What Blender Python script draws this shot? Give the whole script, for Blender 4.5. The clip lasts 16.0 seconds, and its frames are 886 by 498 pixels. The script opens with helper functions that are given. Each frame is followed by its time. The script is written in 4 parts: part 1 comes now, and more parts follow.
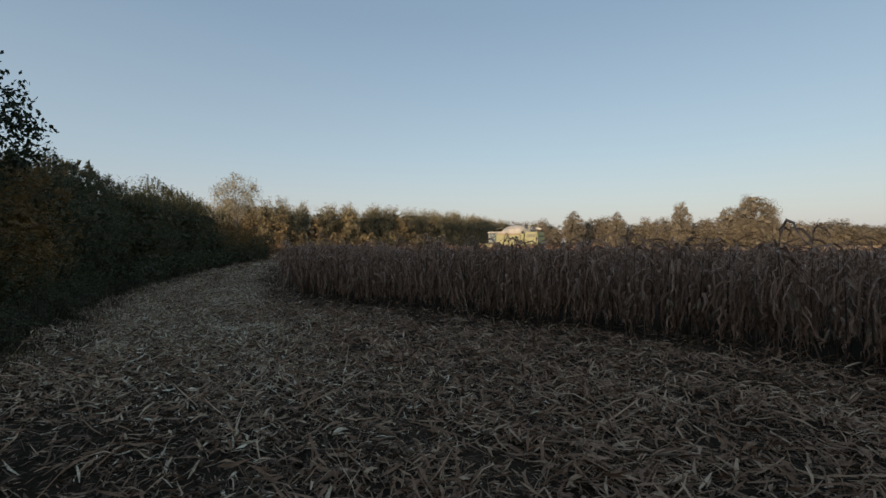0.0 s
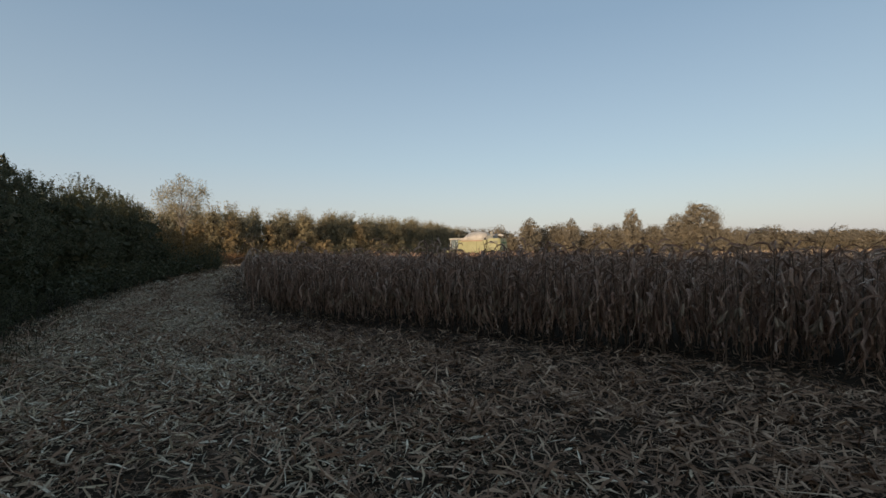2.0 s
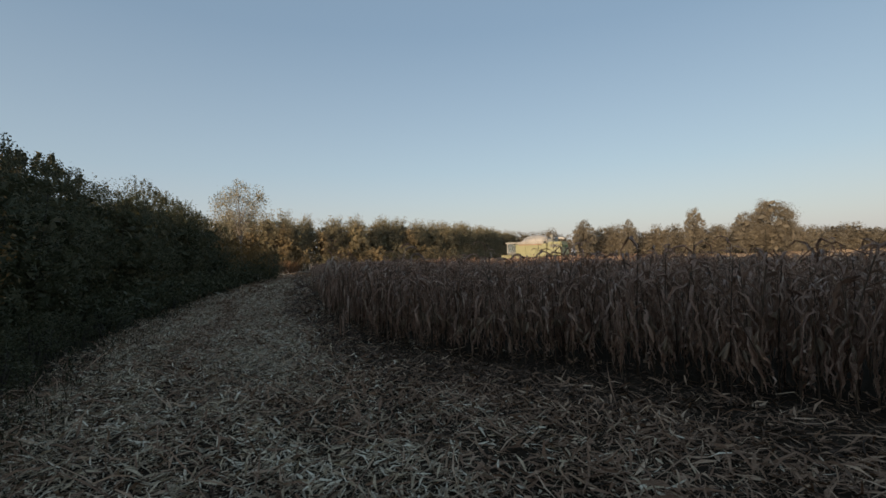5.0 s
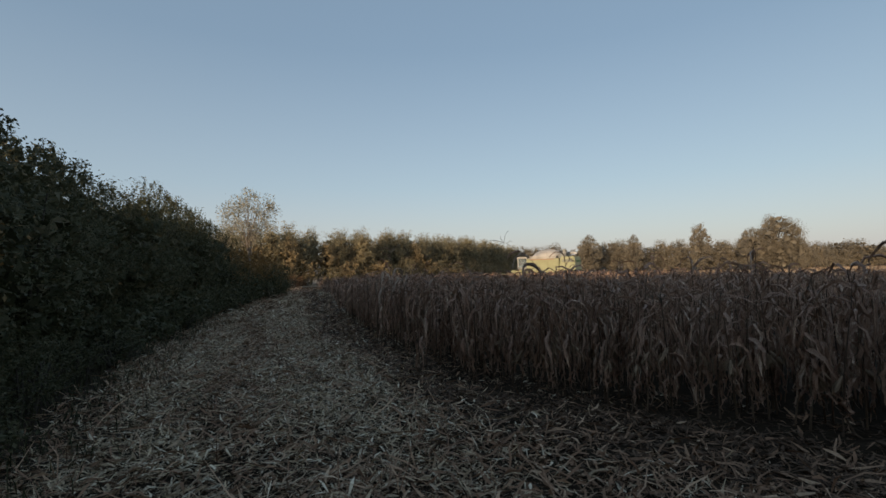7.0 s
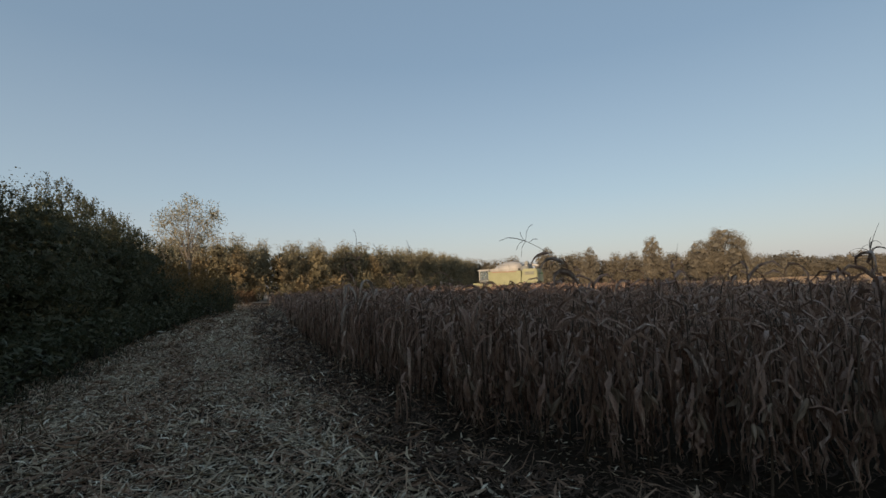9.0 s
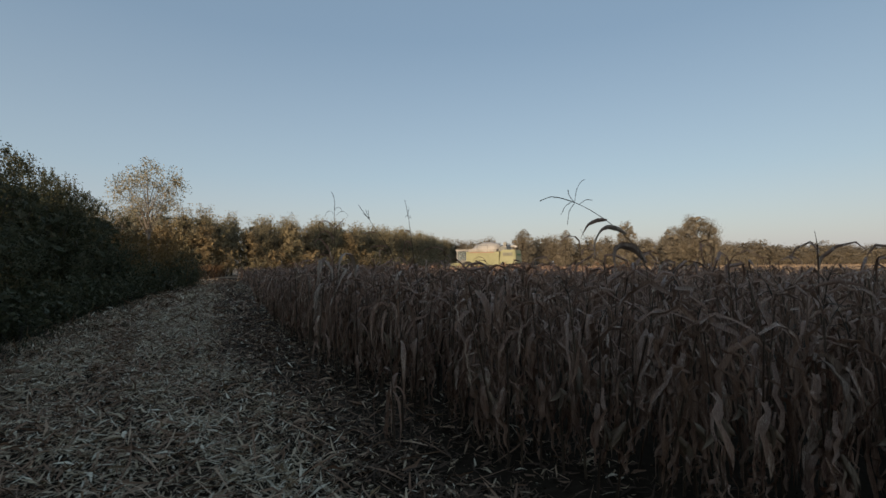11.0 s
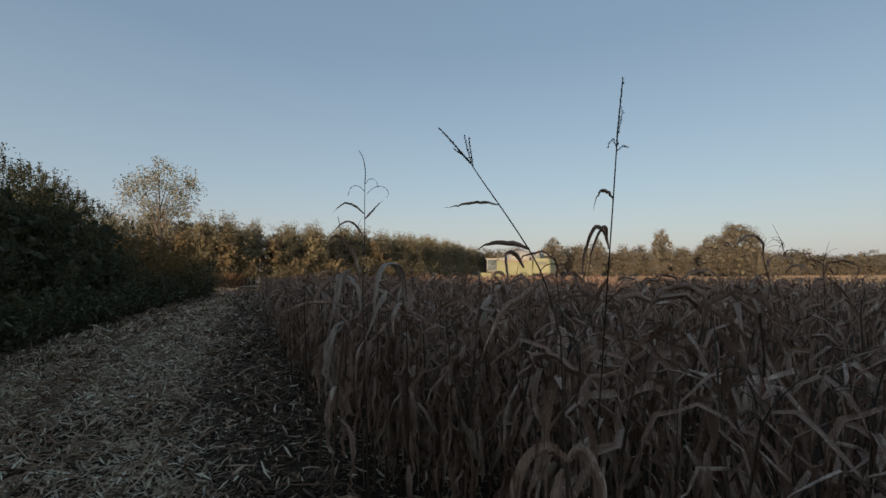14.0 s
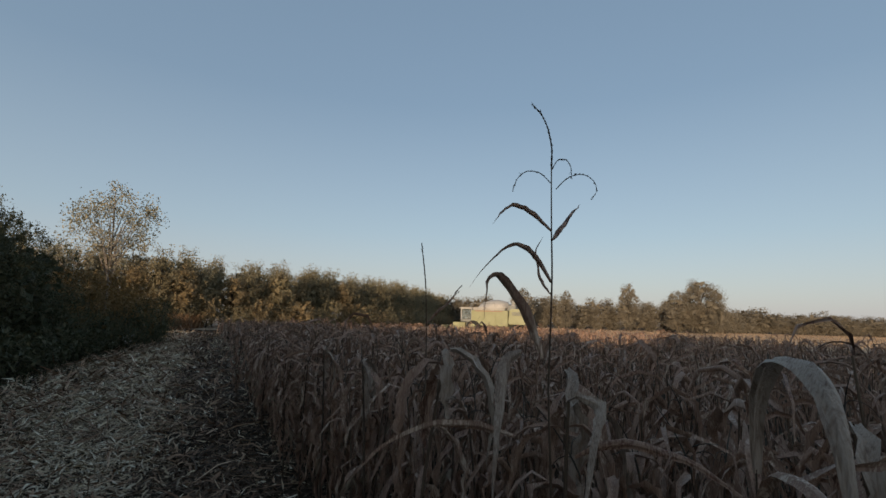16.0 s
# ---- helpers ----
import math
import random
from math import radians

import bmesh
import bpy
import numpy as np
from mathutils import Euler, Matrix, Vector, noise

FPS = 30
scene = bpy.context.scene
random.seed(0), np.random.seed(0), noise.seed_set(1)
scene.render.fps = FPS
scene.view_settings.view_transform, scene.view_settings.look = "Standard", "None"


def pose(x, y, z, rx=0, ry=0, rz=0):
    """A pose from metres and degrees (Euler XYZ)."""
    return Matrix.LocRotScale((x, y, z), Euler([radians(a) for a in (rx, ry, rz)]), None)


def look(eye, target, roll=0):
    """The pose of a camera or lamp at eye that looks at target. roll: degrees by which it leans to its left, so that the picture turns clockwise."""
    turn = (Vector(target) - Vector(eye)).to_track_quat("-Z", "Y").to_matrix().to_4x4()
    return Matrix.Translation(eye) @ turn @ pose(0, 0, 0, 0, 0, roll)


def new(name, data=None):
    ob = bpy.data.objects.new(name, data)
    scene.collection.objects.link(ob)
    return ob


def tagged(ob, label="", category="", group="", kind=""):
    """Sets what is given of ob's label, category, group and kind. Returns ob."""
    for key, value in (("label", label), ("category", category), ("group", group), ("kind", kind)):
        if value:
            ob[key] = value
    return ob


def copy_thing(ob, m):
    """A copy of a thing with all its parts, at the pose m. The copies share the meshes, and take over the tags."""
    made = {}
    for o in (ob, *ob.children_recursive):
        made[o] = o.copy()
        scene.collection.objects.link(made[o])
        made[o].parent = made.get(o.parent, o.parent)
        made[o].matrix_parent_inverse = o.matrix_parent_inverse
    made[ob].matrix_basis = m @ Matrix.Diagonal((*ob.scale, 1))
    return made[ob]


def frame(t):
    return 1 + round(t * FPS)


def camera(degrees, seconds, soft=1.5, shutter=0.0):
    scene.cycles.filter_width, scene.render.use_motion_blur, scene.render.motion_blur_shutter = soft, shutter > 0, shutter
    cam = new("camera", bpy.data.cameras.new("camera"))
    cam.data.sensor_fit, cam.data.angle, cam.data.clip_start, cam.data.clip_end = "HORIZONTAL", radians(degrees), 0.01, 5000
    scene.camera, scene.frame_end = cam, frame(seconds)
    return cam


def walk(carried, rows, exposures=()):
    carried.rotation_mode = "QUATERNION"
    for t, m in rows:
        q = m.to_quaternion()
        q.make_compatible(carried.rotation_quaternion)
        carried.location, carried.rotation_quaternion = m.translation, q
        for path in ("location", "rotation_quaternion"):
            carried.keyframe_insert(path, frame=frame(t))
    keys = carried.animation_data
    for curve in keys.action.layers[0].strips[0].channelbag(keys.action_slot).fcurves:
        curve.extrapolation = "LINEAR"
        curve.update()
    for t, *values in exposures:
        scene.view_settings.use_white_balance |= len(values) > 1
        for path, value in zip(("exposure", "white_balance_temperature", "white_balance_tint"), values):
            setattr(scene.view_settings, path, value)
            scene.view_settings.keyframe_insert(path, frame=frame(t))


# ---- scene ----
cam = camera(85.3, 16.0, soft=1.5)
PATH = [
    (0, (0.076, 0.148, 1.838), (0.057, 2.148, 1.812), -0.2),
    (0.5, (-0.266, 0.667, 1.849), (-0.187, 2.666, 1.832), -0.8),
    (1, (-0.687, 1.209, 1.836), (-0.492, 3.2, 1.822), -0.9),
    (1.5, (-1.051, 1.799, 1.822), (-0.882, 3.791, 1.822), -1.1),
    (2, (-1.411, 2.422, 1.845), (-1.232, 4.414, 1.847), -0.6),
    (2.5, (-1.734, 3.004, 1.843), (-1.555, 4.996, 1.818), -1.3),
    (3, (-2.051, 3.664, 1.855), (-1.885, 5.657, 1.846), -0.9),
    (3.5, (-2.445, 4.269, 1.846), (-2.306, 6.264, 1.852), -0.5),
    (4, (-2.816, 4.916, 1.876), (-2.769, 6.915, 1.925), -1.1),
    (4.5, (-3.201, 5.509, 1.874), (-3.182, 7.509, 1.911), -1.1),
    (4.7, (-3.288, 5.756, 1.887), (-3.283, 7.756, 1.911), -1.5),
    (6.8, (-5.371, 8.232, 1.928), (-5.374, 10.23, 2.013), -1.2),
    (7, (-5.501, 8.496, 1.877), (-5.479, 10.494, 1.966), -1.2),
    (7.5, (-5.802, 9.171, 1.848), (-5.77, 11.168, 1.962), -1.5),
    (8, (-5.942, 9.752, 1.857), (-5.814, 11.746, 1.951), -2.6),
    (8.5, (-5.946, 10.397, 1.845), (-5.875, 12.389, 2.001), -2.1),
    (9, (-5.926, 10.949, 1.857), (-5.724, 12.934, 1.998), -1.7),
    (9.2, (-5.94, 11.176, 1.825), (-5.707, 13.157, 1.972), -1.1),
    (11.3, (-6.117, 12.89, 1.817), (-5.778, 14.861, 1.867), -0.0),
    (11.5, (-6.113, 13.129, 1.816), (-5.703, 15.085, 1.879), -0.4),
    (12, (-6.037, 13.682, 1.769), (-5.516, 15.611, 1.857), -0.1),
    (12.5, (-5.987, 14.28, 1.835), (-5.542, 16.228, 1.903), -0.1),
    (13, (-6.13, 14.909, 1.862), (-5.778, 16.878, 1.913), -0.4),
    (13.5, (-6.217, 15.494, 1.87), (-5.886, 17.466, 1.929), 0.1),
    (14, (-6.403, 16.125, 1.893), (-6.198, 18.112, 1.984), -0.0),
    (14.5, (-6.657, 16.714, 1.942), (-6.432, 18.698, 2.054), 0.5),
    (15, (-6.883, 17.371, 1.964), (-6.721, 19.359, 2.113), 1.1),
    (15.5, (-7.15, 17.919, 1.988), (-6.873, 19.891, 2.174), 1.0),
    (16, (-7.406, 18.467, 2.012), (-7.065, 20.417, 2.299), 1.9),
]
walk(cam, [(t, look(e, g, r)) for t, e, g, r in PATH], [(0.0, 0.9, 7100, 12.0), (6.0, 0.84, 7050, 12.0), (16.0, 0.74, 7000, 12.0)])

# ---- sky, sun and exposure ----
SUN_EL, SUN_AZ = 7.6, 211.0
world = bpy.data.worlds.new("evening_sky")
scene.world = world
world.use_nodes = True
wn = world.node_tree.nodes
sky = wn.new("ShaderNodeTexSky")
sky.sky_type = "NISHITA"
sky.sun_disc = False
sky.sun_elevation, sky.sun_rotation = radians(SUN_EL), radians(SUN_AZ)
sky.air_density, sky.dust_density, sky.ozone_density = 1.0, 1.6, 2.0
wn["Background"].inputs["Strength"].default_value = 0.12
# evening haze: the clear sky blended with pale air that thins upwards
tcw, sep, ramp = wn.new("ShaderNodeTexCoord"), wn.new("ShaderNodeSeparateXYZ"), wn.new("ShaderNodeValToRGB")
wl = world.node_tree.links
wl.new(tcw.outputs["Generated"], sep.inputs[0])
wl.new(sep.outputs["Z"], ramp.inputs[0])
for k, (z, col) in enumerate(((0.0, (0.68, 0.7, 0.8)), (0.17, (0.465, 0.61, 0.765)), (0.42, (0.29, 0.435, 0.61)), (1.0, (0.2, 0.33, 0.5)))):
    el = ramp.color_ramp.elements[k] if k < 2 else ramp.color_ramp.elements.new(z)
    el.position, el.color = z, (*col, 1)
lift = wn.new("ShaderNodeVectorMath")
lift.operation = "SCALE"
lift.inputs["Scale"].default_value = 4.0
wl.new(ramp.outputs["Color"], lift.inputs[0])
haze = wn.new("ShaderNodeMix")
haze.data_type = "RGBA"
haze.inputs["Factor"].default_value = 0.7
wl.new(sky.outputs["Color"], haze.inputs["A"])
wl.new(lift.outputs["Vector"], haze.inputs["B"])
wl.new(haze.outputs["Result"], wn["Background"].inputs["Color"])

sun = new("sun", bpy.data.lights.new("sun", "SUN"))
sun.data.energy, sun.data.angle, sun.data.color = 2.3, radians(0.5), (1.0, 0.81, 0.6)
sd = Vector((math.sin(radians(SUN_AZ)) * math.cos(radians(SUN_EL)), math.cos(radians(SUN_AZ)) * math.cos(radians(SUN_EL)), math.sin(radians(SUN_EL))))
sun.matrix_world = look(sd * 200, (0, 0, 0))


# ---- materials ----
def shader(name, ramp, rough=0.8, grain=40.0, stain=1.5, bump=0.3, metal=0.0, scatter=0.0, spec=0.3, amount=0.35, stretch=(1, 1, 1)):
    """A surface whose colour runs over ramp from piece to piece, with grain and stains at real size."""
    m = bpy.data.materials.new(name)
    m.use_nodes = True
    t = m.node_tree
    n, l = t.nodes, t.links
    b = n["Principled BSDF"]
    b.inputs["Roughness"].default_value, b.inputs["Metallic"].default_value = rough, metal
    b.inputs["Specular IOR Level"].default_value = spec
    tc, mp = n.new("ShaderNodeTexCoord"), n.new("ShaderNodeMapping")
    mp.inputs["Scale"].default_value = stretch
    l.new(tc.outputs["Object"], mp.inputs["Vector"])
    fine, wide = n.new("ShaderNodeTexNoise"), n.new("ShaderNodeTexNoise")
    fine.inputs["Scale"].default_value, wide.inputs["Scale"].default_value = grain, stain
    fine.inputs["Detail"].default_value, wide.inputs["Detail"].default_value = 4, 3
    for f in (fine, wide):
        l.new(mp.outputs["Vector"], f.inputs["Vector"])
    oi, ge = n.new("ShaderNodeObjectInfo"), n.new("ShaderNodeNewGeometry")
    a1, a2, fr = n.new("ShaderNodeMath"), n.new("ShaderNodeMath"), n.new("ShaderNodeMath")
    fr.operation = "FRACT"
    l.new(oi.outputs["Random"], a1.inputs[0])
    l.new(ge.outputs["Random Per Island"], a1.inputs[1])
    l.new(a1.outputs[0], fr.inputs[0])
    mix = n.new("ShaderNodeMath")
    mix.operation = "MULTIPLY_ADD"
    mix.inputs[1].default_value = 1.0 - amount
    l.new(fr.outputs[0], mix.inputs[0])
    a2.operation = "MULTIPLY"
    a2.inputs[1].default_value = amount
    av = n.new("ShaderNodeMath")
    l.new(fine.outputs["Fac"], av.inputs[0])
    l.new(wide.outputs["Fac"], av.inputs[1])
    hv = n.new("ShaderNodeMath")
    hv.operation = "MULTIPLY_ADD"
    hv.inputs[1].default_value, hv.inputs[2].default_value = 1.6, -1.1
    l.new(av.outputs[0], hv.inputs[0])
    l.new(hv.outputs[0], a2.inputs[0])
    l.new(a2.outputs[0], mix.inputs[2])
    cr = n.new("ShaderNodeValToRGB")
    cr.color_ramp.elements[0].position, cr.color_ramp.elements[-1].position = 0.0, 1.0
    for i, c in enumerate(ramp):
        if i == 0:
            e = cr.color_ramp.elements[0]
        elif i == len(ramp) - 1:
            e = cr.color_ramp.elements[-1]
        else:
            e = cr.color_ramp.elements.new(i / (len(ramp) - 1))
        e.color = (*c, 1)
    l.new(mix.outputs[0], cr.inputs[0])
    l.new(cr.outputs["Color"], b.inputs["Base Color"])
    bp = n.new("ShaderNodeBump")
    bp.inputs["Strength"].default_value, bp.inputs["Distance"].default_value = bump, 0.01
    l.new(fine.outputs["Fac"], bp.inputs["Height"])
    l.new(bp.outputs["Normal"], b.inputs["Normal"])
    if scatter:
        tr, mx = n.new("ShaderNodeBsdfTranslucent"), n.new("ShaderNodeMixShader")
        l.new(cr.outputs["Color"], tr.inputs["Color"])
        mx.inputs[0].default_value = scatter
        l.new(b.outputs[0], mx.inputs[1])
        l.new(tr.outputs[0], mx.inputs[2])
        l.new(mx.outputs[0], n["Material Output"].inputs["Surface"])
    return m


M_CORN = shader("dry_corn_leaf", [(0.07, 0.033, 0.021), (0.2, 0.1, 0.064), (0.42, 0.27, 0.19), (0.24, 0.13, 0.086), (0.55, 0.4, 0.295), (0.74, 0.62, 0.49)], 0.5, 25, 4, 0.6, scatter=0.1, spec=0.45, amount=0.58, stretch=(6, 6, 0.6))
M_PALE = shader("bleached_corn_leaf", [(0.12, 0.074, 0.052), (0.26, 0.18, 0.13), (0.46, 0.36, 0.28), (0.19, 0.122, 0.088)], 0.55, 25, 3, 0.7, scatter=0.1, spec=0.45, amount=0.6, stretch=(6, 6, 0.5))
M_STALK = shader("dry_corn_stalk", [(0.055, 0.034, 0.022), (0.11, 0.072, 0.046), (0.17, 0.118, 0.076)], 0.7, 30, 3, 0.3, stretch=(6, 6, 0.5))
M_HUSK = shader("dry_husk", [(0.1, 0.066, 0.044), (0.26, 0.19, 0.13), (0.34, 0.25, 0.17), (0.18, 0.125, 0.084)], 0.75, 30, 5, 0.4, stretch=(6, 6, 0.6))
M_TASSEL = shader("dry_tassel", [(0.05, 0.042, 0.034), (0.09, 0.075, 0.055)], 0.85, 60, 4, 0.2)
M_STRAW = shader("pale_straw_litter", [(0.11, 0.072, 0.044), (0.36, 0.26, 0.165), (0.64, 0.5, 0.33), (0.24, 0.165, 0.1), (0.84, 0.74, 0.56), (0.5, 0.37, 0.235)], 0.65, 60, 0.8, 0.3, amount=0.3)
M_BROWN = shader("brown_leaf_litter", [(0.1, 0.056, 0.035), (0.3, 0.175, 0.108), (0.21, 0.12, 0.074), (0.45, 0.29, 0.185), (0.68, 0.52, 0.36)], 0.8, 60, 0.8, 0.3, amount=0.3)
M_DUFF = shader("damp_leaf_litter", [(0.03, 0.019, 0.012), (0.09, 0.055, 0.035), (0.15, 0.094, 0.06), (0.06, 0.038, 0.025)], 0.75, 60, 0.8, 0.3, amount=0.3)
M_SOIL = shader("dark_field_soil", [(0.02, 0.014, 0.009), (0.036, 0.025, 0.016), (0.06, 0.043, 0.028)], 1.0, 14, 0.35, 0.8, spec=0.1, amount=0.9)
M_STUBBLE = shader("sunlit_stubble", [(0.22, 0.155, 0.1), (0.34, 0.245, 0.165), (0.42, 0.31, 0.215)], 0.9, 6, 0.12, 0.6, spec=0.1, amount=0.8)
M_SAND = shader("sandy_track", [(0.3, 0.22, 0.14), (0.42, 0.32, 0.21)], 0.95, 12, 0.8, 0.5, amount=0.8)
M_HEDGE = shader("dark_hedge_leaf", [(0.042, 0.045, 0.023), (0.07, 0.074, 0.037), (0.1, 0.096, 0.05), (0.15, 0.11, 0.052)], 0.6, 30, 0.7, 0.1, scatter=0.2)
M_ORANGE = shader("autumn_shrub_leaf", [(0.1, 0.075, 0.03), (0.19, 0.12, 0.045), (0.26, 0.15, 0.055), (0.15, 0.11, 0.05)], 0.6, 30, 0.7, 0.1, scatter=0.25)
M_BIRCH = shader("pale_birch_leaf", [(0.17, 0.155, 0.1), (0.29, 0.258, 0.175), (0.39, 0.35, 0.25), (0.24, 0.21, 0.14)], 0.6, 30, 1, 0.1, scatter=0.3)
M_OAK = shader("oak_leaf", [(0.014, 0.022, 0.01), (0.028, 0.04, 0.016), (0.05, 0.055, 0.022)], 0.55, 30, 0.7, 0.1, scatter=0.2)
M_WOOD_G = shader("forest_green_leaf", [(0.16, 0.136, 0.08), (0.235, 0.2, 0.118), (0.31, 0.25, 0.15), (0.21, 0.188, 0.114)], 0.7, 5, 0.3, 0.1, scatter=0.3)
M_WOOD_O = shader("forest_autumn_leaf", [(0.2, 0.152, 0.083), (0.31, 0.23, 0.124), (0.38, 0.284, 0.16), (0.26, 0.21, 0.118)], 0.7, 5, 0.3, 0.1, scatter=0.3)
# Air haze across the field is put into this pale, low-contrast leaf colour.
M_WOOD_HAZE = shader("forest_haze_toned_leaf", [(0.175, 0.148, 0.108), (0.21, 0.18, 0.132), (0.235, 0.2, 0.148), (0.195, 0.168, 0.122)], 0.8, 5, 0.3, 0.1, scatter=0.3)
M_BARK = shader("bark", [(0.035, 0.03, 0.024), (0.07, 0.058, 0.045), (0.1, 0.085, 0.07)], 0.9, 25, 3, 0.8, amount=0.8, stretch=(3, 3, 0.6))
M_PALEBARK = shader("pale_bark", [(0.13, 0.105, 0.085), (0.24, 0.2, 0.165), (0.32, 0.28, 0.235)], 0.8, 18, 3, 0.5, amount=0.8)
M_GRASS = shader("verge_grass", [(0.02, 0.025, 0.011), (0.04, 0.045, 0.02), (0.08, 0.072, 0.035), (0.13, 0.11, 0.06)], 0.8, 30, 0.8, 0.1, scatter=0.15)
M_FLOWER = shader("pale_flower", [(0.35, 0.33, 0.29), (0.45, 0.43, 0.38), (0.55, 0.53, 0.48)], 0.8, 40, 3, 0.1, scatter=0.2)
M_RUST = shader("red_dry_grass", [(0.13, 0.075, 0.04), (0.22, 0.12, 0.06), (0.28, 0.17, 0.09)], 0.8, 30, 0.8, 0.1, scatter=0.15)
M_YELLOW = shader("faded_yellow_green_paint", [(0.25, 0.245, 0.13), (0.31, 0.3, 0.165), (0.36, 0.345, 0.2)], 0.45, 9, 0.9, 0.08, amount=0.9)
M_CREAM = shader("dusty_white_paint", [(0.3, 0.275, 0.245), (0.42, 0.39, 0.35), (0.54, 0.505, 0.46)], 0.6, 9, 0.9, 0.1, amount=0.9)
M_GREYM = shader("dusty_grey_metal", [(0.12, 0.12, 0.11), (0.2, 0.2, 0.18), (0.26, 0.25, 0.22)], 0.5, 12, 1.2, 0.1, metal=0.4, amount=0.9)
M_RUBBER = shader("dusty_tyre_rubber", [(0.03, 0.028, 0.025), (0.055, 0.05, 0.043)], 0.9, 20, 2, 0.3, amount=0.9)
M_GREEN = shader("dark_green_letter_paint", [(0.05, 0.13, 0.05), (0.07, 0.16, 0.06)], 0.5, 20, 2, 0.05)
M_RED = shader("dull_red_stripe", [(0.3, 0.17, 0.12), (0.36, 0.21, 0.15)], 0.5, 20, 2, 0.05)
M_GLASS = bpy.data.materials.new("cab_glass")
M_GLASS.use_nodes = True
gb = M_GLASS.node_tree.nodes["Principled BSDF"]
gb.inputs["Base Color"].default_value = (0.6, 0.68, 0.66, 1)
gb.inputs["Roughness"].default_value, gb.inputs["Transmission Weight"].default_value = 0.05, 0.85

R = np.random.default_rng(7)


# ---- mesh building ----
class Soup:
    """Collects quads, and becomes one mesh."""

    def __init__(self):
        self.v, self.q, self.n = [], [], 0

    def add(self, v, q):
        v, q = np.asarray(v, dtype=np.float32).reshape(-1, 3), np.asarray(q, dtype=np.int32).reshape(-1, 4)
        self.v.append(v)
        self.q.append(q + self.n)
        self.n += len(v)
        return self

    def mesh(self, name, smooth=False):
        v, q = np.concatenate(self.v), np.concatenate(self.q)
        me = bpy.data.meshes.new(name)
        me.vertices.add(len(v))
        me.vertices.foreach_set("co", v.ravel())
        me.loops.add(q.size)
        me.loops.foreach_set("vertex_index", q.ravel())
        me.polygons.add(len(q))
        me.polygons.foreach_set("loop_start", np.arange(0, q.size, 4, dtype=np.int32))
        me.polygons.foreach_set("use_smooth", np.full(len(q), smooth))
        me.update(calc_edges=True)
        return me


def part(name, shape, material, parent=None, label="", smooth=False):
    """Links a Soup, bmesh or mesh as one object, under parent."""
    if isinstance(shape, Soup):
        me = shape.mesh(name, smooth)
    elif isinstance(shape, bmesh.types.BMesh):
        me = bpy.data.meshes.new(name)
        shape.to_mesh(me)
        shape.free()
    else:
        me = shape
    if not me.materials:
        me.materials.append(material)
    ob = new(name, me)
    if parent is not None:
        ob.parent = parent
    if label:
        ob["label"] = label
    return ob


def tube(s, pts, radii, sides=6):
    """A tapered tube along a line, closed at both ends by narrowing."""
    p = np.asarray(pts, dtype=float)
    r = np.asarray(radii, dtype=float)
    k = len(p)
    d = np.gradient(p, axis=0)
    d /= np.linalg.norm(d, axis=1)[:, None] + 1e-9
    ref = np.where(np.abs(d[:, 2:3]) > 0.9, np.array([[1.0, 0, 0]]), np.array([[0, 0, 1.0]]))
    a = np.cross(d, ref)
    a /= np.linalg.norm(a, axis=1)[:, None] + 1e-9
    b = np.cross(d, a)
    if k > 1:
        for i in range(1, k):
            if np.dot(a[i], a[i - 1]) < 0:
                a[i], b[i] = -a[i], -b[i]
    th = np.arange(sides) / sides * 2 * np.pi
    v = p[:, None, :] + r[:, None, None] * (np.cos(th)[None, :, None] * a[:, None, :] + np.sin(th)[None, :, None] * b[:, None, :])
    i, j = np.meshgrid(np.arange(k - 1), np.arange(sides), indexing="ij")
    j2 = (j + 1) % sides
    q = np.stack([i * sides + j, i * sides + j2, (i + 1) * sides + j2, (i + 1) * sides + j], -1)
    return s.add(v, q)


def ribbon(s, pts, width, normal_hint, fold=0.25, twist=0.0, rag=0.0, across=None, cols=3):
    """A folded blade along a line: strips either side of a sunken midrib, ribbed where there are many, tapering to its tip."""
    p = np.asarray(pts, dtype=float)
    k = len(p)
    d = np.gradient(p, axis=0)
    d /= np.linalg.norm(d, axis=1)[:, None] + 1e-9
    side = np.cross(d, np.asarray(normal_hint, dtype=float)[None, :]) if across is None else np.repeat(np.asarray(across, dtype=float)[None, :], k, 0)
    side /= np.linalg.norm(side, axis=1)[:, None] + 1e-9
    up = np.cross(side, d)
    u = np.linspace(0, 1, k)
    ang = twist * u + rag * 2.2 * np.cumsum(R.normal(size=k)) / np.sqrt(k)
    s2 = side * np.cos(ang)[:, None] + up * np.sin(ang)[:, None]
    u2 = np.cross(s2, d)
    w = width * np.minimum(1, 0.35 + 2.6 * u) * np.maximum(0.04, 1 - np.maximum(0, (u - 0.35) / 0.65) ** 1.7)
    wl = (w * (1 + rag * R.normal(size=k)))[:, None] * 0.5
    wr = (w * (1 + rag * R.normal(size=k)))[:, None] * 0.5
    rows = []
    for c in np.linspace(-1, 1, cols):
        h = wl if c < 0 else wr
        rib = 0.0 if cols == 3 or abs(c) in (0, 1) else (R.normal() * 0.12 + R.normal(size=(k, 1)) * 0.05)
        rows.append(p + s2 * h * c + u2 * h * (fold * abs(c) + rib))
    v = np.stack(rows, 1)
    i, j = np.meshgrid(np.arange(k - 1), np.arange(cols - 1), indexing="ij")
    a = i * cols + j
    return s.add(v, np.stack([a, a + 1, a + cols + 1, a + cols], -1))


